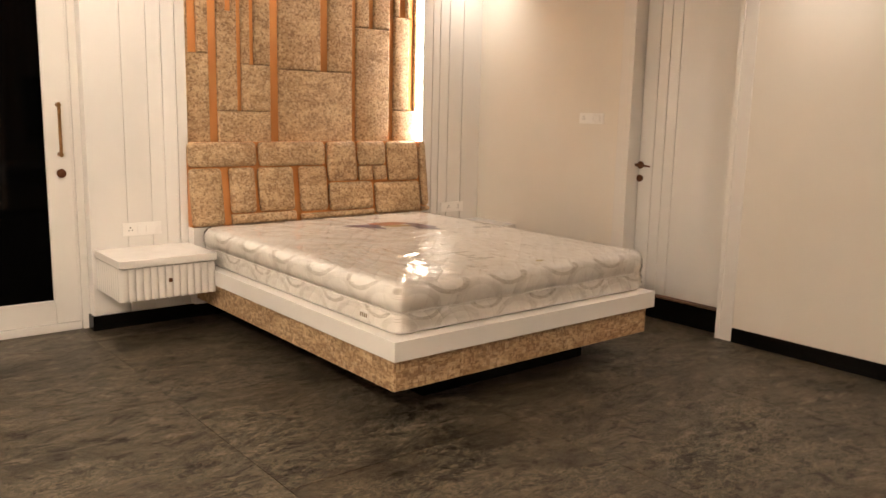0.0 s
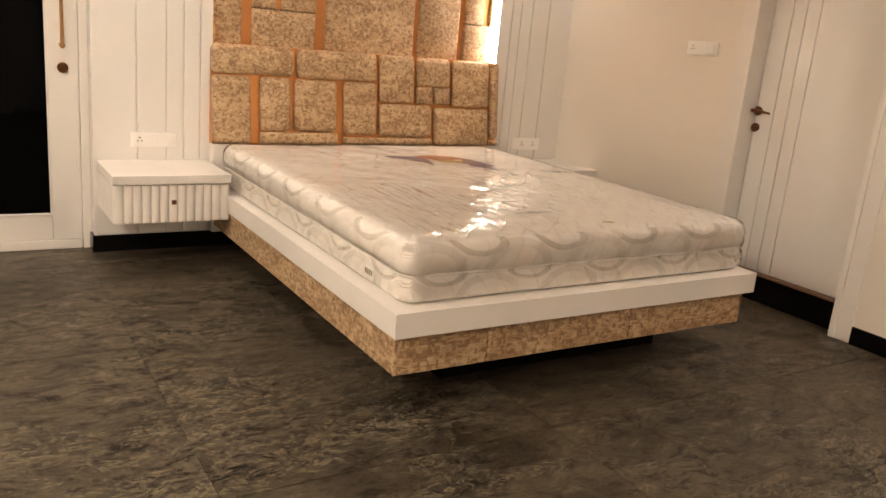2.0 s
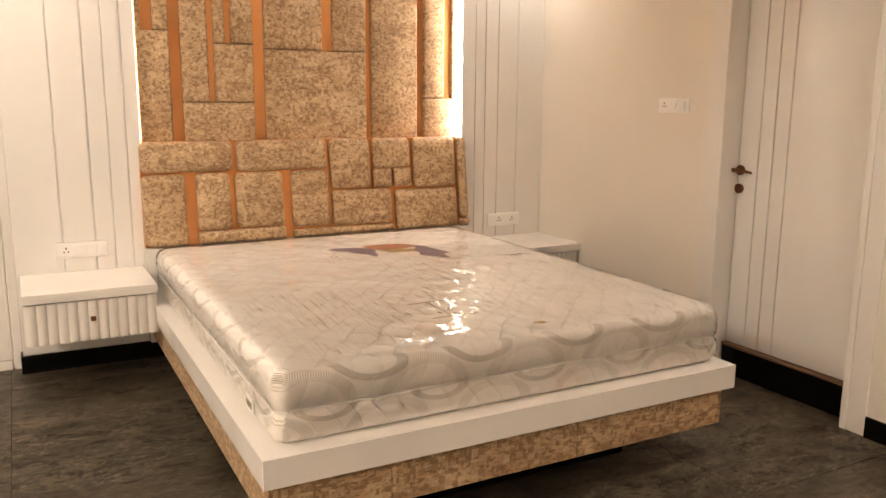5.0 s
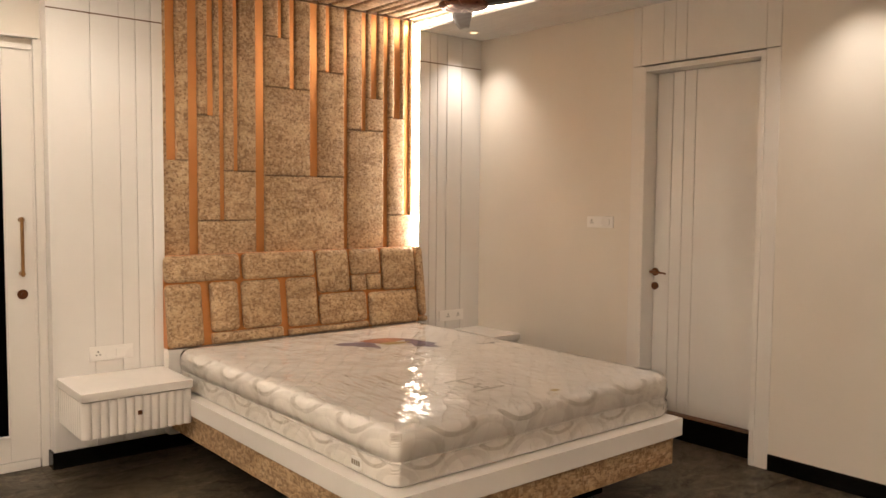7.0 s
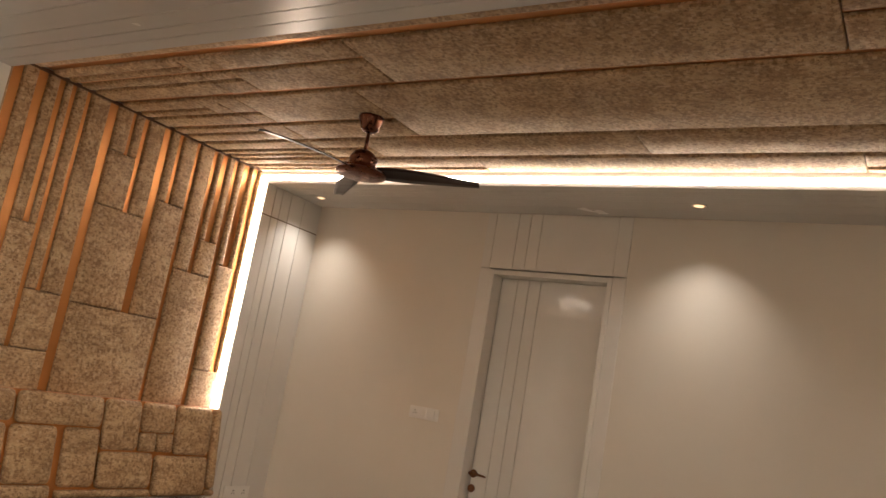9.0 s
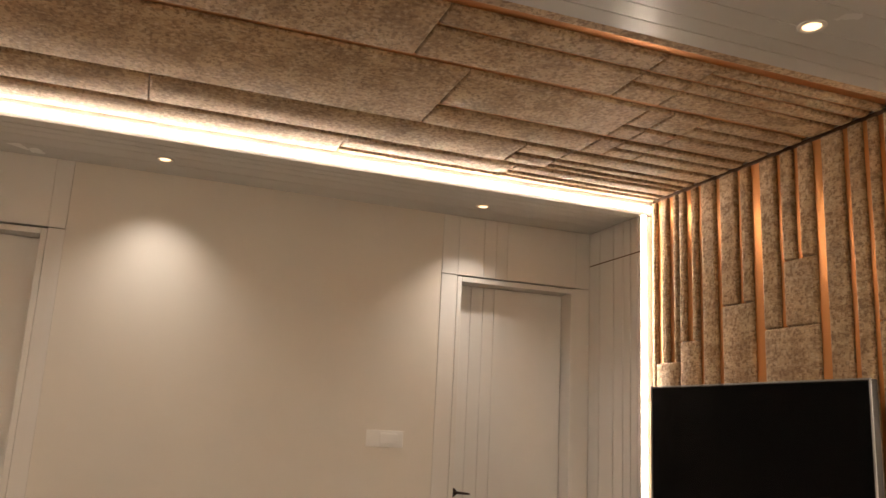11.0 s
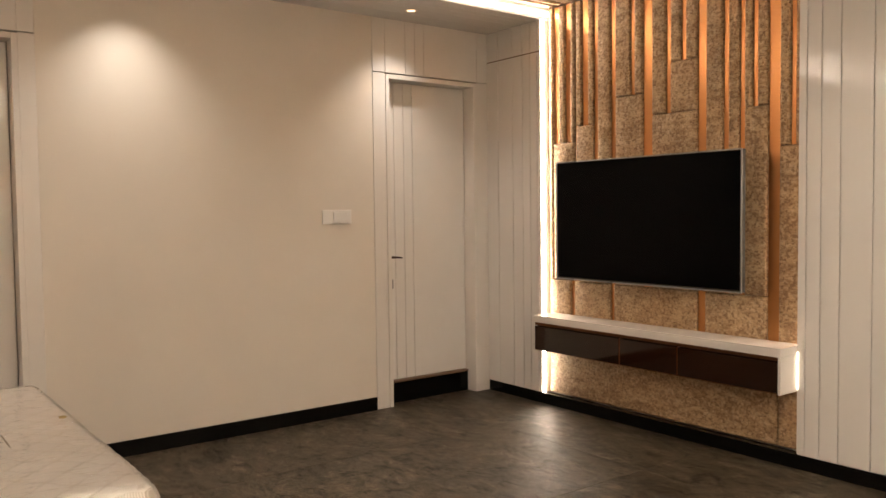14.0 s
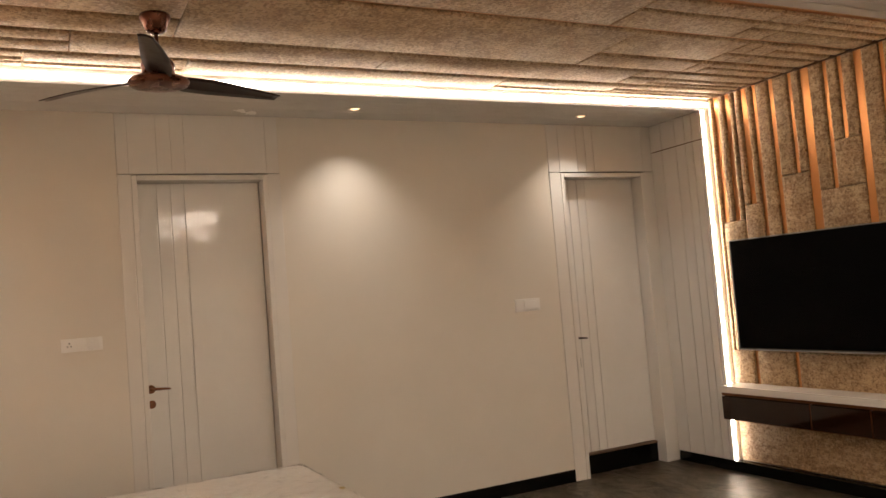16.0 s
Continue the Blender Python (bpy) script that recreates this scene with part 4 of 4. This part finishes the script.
TOPZ = MZ1 + 0.0105
emblem = thing("printed_emblem", (0, 0, 0), "purple, orange and yellow printed emblem lying on the mattress wrap", "print")
flat_shape([(-1.66, -0.60), (-1.60, -0.575), (-1.52, -0.60), (-1.46, -0.63), (-1.44, -0.70), (-1.47, -0.75), (-1.475, -0.80), (-1.505, -0.86), (-1.52, -0.78), (-1.56, -0.74), (-1.585, -0.68), (-1.63, -0.65)], TOPZ, M_PURPLE, "purple_print", emblem)
flat_shape([(-1.47, -0.58), (-1.34, -0.57), (-1.24, -0.61), (-1.21, -0.68), (-1.30, -0.72), (-1.42, -0.71), (-1.46, -0.64)], TOPZ + 0.0003, M_ORANGE, "orange_print", emblem)
flat_shape([(-1.43, -0.715), (-1.31, -0.725), (-1.24, -0.77), (-1.30, -0.80), (-1.40, -0.78)], TOPZ + 0.0002, M_YELLOW, "yellow_print", emblem)
flat_shape([(-1.23, -0.63), (-1.18, -0.70), (-1.165, -0.80), (-1.14, -0.90), (-1.19, -0.93), (-1.20, -1.02), (-1.24, -0.97), (-1.30, -0.90), (-1.27, -0.83), (-1.29, -0.77), (-1.24, -0.73)], TOPZ + 0.0001, M_PURPLE, "purple_print", emblem)


label = thing("paper_label", (0, 0, 0), "white rectangular paper label with brown brackets on the mattress", "label")
LZ = TOPZ - 0.001
LX0, LX1, LY0, LY1 = -1.755, -1.575, -1.925, -1.715


def label_bar(x0, x1, y0, y1):
    flat_shape([(x0, y0), (x1, y0), (x1, y1), (x0, y1)], LZ + 0.001, M_BROWNINK, "printed_bar", label)


flat_shape([(LX0, LY0), (LX1, LY0), (LX1, LY1), (LX0, LY1)], LZ, M_QUILT, "paper", label)
label_bar(LX0, LX1, LY0, LY0 + 0.006)
label_bar(LX0, LX1, LY1 - 0.006, LY1)
label_bar(LX0 + 0.075, LX0 + 0.079, LY0 + 0.010, LY1 - 0.010)
for lx, ly, lw in ((LX0 + 0.095, LY0 + 0.02, 0.016), (LX0 + 0.100, LY0 + 0.085, 0.022), (LX0 + 0.05, LY0 + 0.05, 0.012)):
    label_bar(lx, lx + lw, ly, ly + 0.02)
tape = thing("adhesive_tape_piece", (0, 0, 0), "small yellowish tape scrap on the wrapped mattress edge", "tape")
flat_shape([(-1.480, -2.120), (-1.445, -2.125), (-1.440, -2.145), (-1.470, -2.150), (-1.490, -2.135)], TOPZ + 0.004, M_YELLOW, "tape", tape)


def wire(name, pts_, label_text):
    t = thing(name, (0, 0, 0), label_text, "scrap")
    bm = bmesh.new()
    prev_ = None
    for p in pts_:
        ring = [bm.verts.new(Vector(p) + Vector((0.0011 * math.cos(a), 0.0011 * math.sin(a), 0.0011 * math.sin(a)))) for a in (k * math.pi / 3 for k in range(6))]
        if prev_:
            for k in range(6):
                bm.faces.new((prev_[k], prev_[(k + 1) % 6], ring[(k + 1) % 6], ring[k]))
        prev_ = ring
    part("squiggle_line", bm, M_SOCKET, t)


wire("dark_squiggle", [(-0.98, -1.07, TOPZ + 0.003), (-0.95, -1.10, TOPZ + 0.004), (-0.90, -1.10, TOPZ + 0.004), (-0.85, -1.09, TOPZ + 0.003)], "short dark squiggle on the mattress wrap near its edge")
tag = part("care_label", box(MX0 - 0.010, MX0 - 0.006, -1.99, -1.925, 0.405, 0.450), M_PLASTIC, mattress, "small printed care label on the mattress side")
for k in range(4):
    part("printed_bar", box(MX0 - 0.011, MX0 - 0.0102, -1.984 + 0.0155 * k, -1.974 + 0.0155 * k, 0.418, 0.438), M_BROWNINK, tag)

# ---- bedside drawers ----
def fluted_front(parent, u0, u1, z0, z1, place):
    """A row of scallops; place turns (u, out, z) into metres."""
    n = max(4, round((u1 - u0) / 0.0405))
    bm = bmesh.new()
    cols = []
    for i in range(n * 8 + 1):
        f = i / 8
        u = u0 + (u1 - u0) * i / (n * 8)
        w = 0.010 * math.sin(math.pi * (f % 1.0)) ** 0.8 if i % 8 else 0.0
        cols.append([bm.verts.new(place(u, w, z)) for z in (z0, z1)] + [bm.verts.new(place(u, -0.006, z)) for z in (z1, z0)])
    for a, b in zip(cols, cols[1:]):
        for k in range(4):
            j = (k + 1) % 4
            bm.faces.new((a[k], a[j], b[j], b[k]))
    bm.faces.new(cols[0]), bm.faces.new(cols[-1][::-1])
    return part("drawer_front", bm, M_TRIM, parent, "white fluted drawer front")


def bedside(x0, x1, west_flutes, label):
    t = thing("bedside_drawer", (0, 0, 0), label, "bedside table", "bedside drawers")
    part("top", box(x0, x1, -0.450, -0.0005, 0.446, 0.487, 0.002, 2), M_TRIM, t)
    part("carcass", box(x0 + 0.018, x1 - 0.004, -0.424, -0.0005, 0.256, 0.4455), M_TRIM, t)
    fluted_front(t, x0 + 0.012, x1 - 0.004, 0.254, 0.438, lambda u, w, z: (u, -0.430 - w, z))
    if west_flutes:
        fluted_front(t, -0.428, -0.002, 0.254, 0.438, lambda u, w, z: (x0 + 0.012 - w, u, z)).name = "side_panel"
    bm = bmesh.new()
    c = (x0 + x1) / 2
    add_box(bm, c - 0.011, c + 0.011, -0.458, -0.452, 0.345, 0.367, 0.0015, 1)
    add_cyl(bm, (c, -0.445, 0.356), 0.005, 0.005, 0.014, "Y", 12)
    part("knob", bm, M_BRONZE, t, "small square bronze knob")
    return t


bedside(-2.995, -2.434, True, "white floating bedside drawer with fluted front, beside the glazed door")
bedside(-0.560, -0.001, False, "white floating bedside drawer in the corner beside the bed")


# ---- sockets and switches ----
def socket_holes(bm, place, cu, cv, s=1.0):
    for du, dv, r in ((0, 0.011, 0.0036), (-0.0095, -0.006, 0.003), (0.0095, -0.006, 0.003)):
        p0 = place(cu + du * s, cv + dv * s, 0.0)
        add_box(bm, p0[0] - r * s, p0[0] + r * s, p0[1] - r * s * 0.9, p0[1] + r * s * 0.9, p0[2] - r * s, p0[2] + r * s)


def switch_plate(name, label, u0, u1, z0, z1, place, sockets, rockers):
    """place turns (u, z, out) into metres."""
    def pbox(a, b, c, d, w0, w1, bev):
        p, q = place(a, c, w0), place(b, d, w1)
        lo, hi = [min(i, j) for i, j in zip(p, q)], [max(i, j) for i, j in zip(p, q)]
        return box(lo[0], hi[0], lo[1], hi[1], lo[2], hi[2], bev, 2)
    t = thing(name, (0, 0, 0), label, "switch plate")
    part("plate", pbox(u0, u1, z0, z1, 0.0003, 0.009, 0.002), M_PLASTIC, t)
    part("inner_frame", pbox(u0 + 0.012, u1 - 0.012, z0 + 0.012, z1 - 0.012, 0.0092, 0.0105, 0.0006), M_PLASTIC, t)
    for c in sockets:
        bm = bmesh.new()
        socket_holes(bm, lambda a, b, w: place(a, b, 0.0105), c, (z0 + z1) / 2)
        part("socket_holes", bm, M_SOCKET, t)
    for a, b in rockers:
        part("rocker", pbox(a, b, z0 + 0.018, z1 - 0.018, 0.0107, 0.0165, 0.001), M_PLASTIC, t)


def on_n(u, z, w):
    return (u, -w, z)


def on_e(u, z, w):
    return (-w, u, z)


switch_plate("wall_socket", "white socket plate above the bedside drawer", -2.830, -2.597, 0.556, 0.634, on_n, [-2.785], [(-2.745, -2.70), (-2.69, -2.645)])
switch_plate("wall_socket", "white double socket plate in the corner by the bed", -0.392, -0.160, 0.552, 0.630, on_n, [-0.31, -0.215], [])
switch_plate("wall_switch", "white switch plate with a socket on the cream wall", -1.276, -1.062, 1.275, 1.349, on_e, [-1.105], [(-1.25, -1.20), (-1.19, -1.14)])
switch_plate("wall_switch", "white switch plate on the cream wall beside a door", -4.205, -3.994, 1.262, 1.352, on_e, [], [(-4.172, -4.070)])

# ---- television and console ----
tv = thing("television", (0, 0, 0), "large flat black television with a thin silver bezel, off", "television")
part("body", box(-2.176, -0.832, -5.300, -5.2665, 0.889, 1.641, 0.004, 2), M_SOCKET, tv)
part("screen", box(-2.166, -0.842, -5.266, -5.2630, 0.903, 1.632), M_SCREEN, tv, "black glass screen")
for nm, b in (("bezel_bottom", (-2.178, -0.830, 0.886, 0.8945)), ("bezel_top", (-2.178, -0.830, 1.6365, 1.643))):
    part(nm, box(b[0], b[1], -5.268, -5.2605, b[2], b[3], 0.001, 1), M_SILVER, tv)
for x0, x1 in ((-2.178, -2.170), (-0.838, -0.830)):
    part("bezel_side", box(x0, x1, -5.268, -5.2605, 0.895, 1.636, 0.001, 1), M_SILVER, tv)
part("wall_bracket", box(-1.75, -1.25, -5.429, -5.3005, 1.10, 1.45), M_DARKMETAL, tv)

con = thing("television_console", (0, 0, 0), "floating white console with brown glass drawers under the television", "console")
part("top", box(-2.4165, -0.640, -5.428, -5.226, 0.586, 0.632, 0.002, 2), M_TRIM, con, "white top board")
part("carcass", box(-2.401, -0.650, -5.428, -5.262, 0.400, 0.585), M_DARKMETAL, con)
part("side_panel", box(-2.4165, -2.402, -5.428, -5.228, 0.396, 0.5855, 0.0015, 1), M_TRIM, con, "white side panel")
part("profile_rail", box(-2.401, -0.650, -5.2615, -5.236, 0.566, 0.5855, 0.002, 1), M_BRONZE, con, "bronze finger rail")
for a, b in ((-1.379, -0.652), (-1.795, -1.385), (-2.400, -1.801)):
    dr = part("drawer_front", box(a, b, -5.2615, -5.232, 0.400, 0.560, 0.0015, 1), M_BROWNGLASS, con, "brown lacquered glass drawer front")
    part("edge_trim", box(a, b, -5.2315, -5.2295, 0.400, 0.404), M_BRONZE, dr)
for x in (-1.382, -1.798):
    part("divider", box(x - 0.0025, x + 0.0025, -5.2615, -5.230, 0.400, 0.562), M_BRONZE, con)

# ---- ceiling fan ----
fan = thing("ceiling_fan", (-1.444, -1.467, 0.0), "dark copper ceiling fan with three slim blades, at rest", "ceiling fan")
part("canopy", lathe([(0.0, 2.7025), (0.062, 2.7025), (0.064, 2.690), (0.052, 2.668), (0.045, 2.640), (0.030, 2.625), (0.0, 2.620)]), M_FANCOP, fan, smooth=True)
part("downrod", add_cyl(bmesh.new(), (0, 0, 2.575), 0.009, 0.009, 0.13, "Z", 20), M_FANCOP, fan, smooth=True)
part("motor_housing", lathe([(0.0, 2.530), (0.030, 2.528), (0.052, 2.515), (0.066, 2.495), (0.070, 2.488), (0.070, 2.478), (0.066, 2.474), (0.068, 2.440), (0.075, 2.432), (0.118, 2.424), (0.126, 2.415)]), M_FANCOP, fan, smooth=True)
part("bottom_cover", lathe([(0.126, 2.4148), (0.120, 2.402), (0.090, 2.394), (0.045, 2.390), (0.0, 2.389)]), M_FANCOP, fan, "pale copper bottom disc", smooth=True)


def blade(angle):
    bm = bmesh.new()
    rows_ = []
    n = 18
    for k in range(n + 1):
        f = k / n
        r = 0.085 + 0.50 * f
        wid = 0.045 + 0.020 * math.sin(min(1, f * 2.2) * math.pi / 2) - 0.040 * f ** 1.6
        sweep = -0.035 * f * f
        z = 2.425 + 0.006 * math.sin(f * math.pi) - 0.006 * f
        tilt = -0.34 * (1 - 0.5 * f)
        row = []
        for s in (-1, -0.5, 0, 0.5, 1):
            row.append((r, sweep + s * wid, z + s * wid * tilt + 0.004 * (1 - s * s)))
        rows_.append(row)
    rot = Matrix.Rotation(radians(angle), 4, "Z")
    top = [[bm.verts.new(rot @ Vector(p)) for p in row] for row in rows_]
    low = [[bm.verts.new(rot @ Vector((p[0], p[1], p[2] - 0.004))) for p in row] for row in rows_]
    for g in (top, low):
        for a, b in zip(g, g[1:]):
            for i in range(4):
                bm.faces.new((a[i], a[i + 1], b[i + 1], b[i]))
    for i in (0, 4):
        for k in range(n):
            bm.faces.new((top[k][i], top[k + 1][i], low[k + 1][i], low[k][i]))
    for k in (0, n):
        for i in range(4):
            bm.faces.new((top[k][i], top[k][i + 1], low[k][i + 1], low[k][i]))
    b = part("blade", bm, M_DARKMETAL, fan, "dark slim fan blade", smooth=True)
    bm = bmesh.new()
    add_box(bm, 0.060, 0.115, -0.022, 0.022, 2.421, 2.436, 0.003, 1)
    bm.transform(rot)
    part("blade_bracket", bm, M_FANCOP, b)


FAN_TURN = -68
for a in (FAN_TURN, FAN_TURN + 120, FAN_TURN + 240):
    blade(a)

# ---- floor tiles ----
tile_meshes = {}
TW, TL = 1.13, 2.26
for ci, cx in enumerate([-3.07 + TW * k for k in range(-3, 4)]):
    shift = -2.50 if cx > -3.10 else -1.375
    for k in range(-2, 3):
        y0 = shift + TL * k
        x0, x1, ya, yb = max(cx, WEST), min(cx + TW, 0.158), max(y0, -5.50), min(y0 + TL, 0.124)
        if x1 - x0 < 0.02 or yb - ya < 0.02:
            continue
        key = (round(x1 - x0, 3), round(yb - ya, 3))
        if key not in tile_meshes:
            b_ = box(0.0012, x1 - x0 - 0.0012, 0.0012, yb - ya - 0.0012, -0.0035, 0.0, 0.0006, 1)
            tile = part("floor_tile", b_, M_FLOOR, floor)
            tile_meshes[key] = tile.data
        else:
            tile = new("floor_tile", tile_meshes[key])
            tile.parent = floor
        tile.location = (x0, ya, 0)
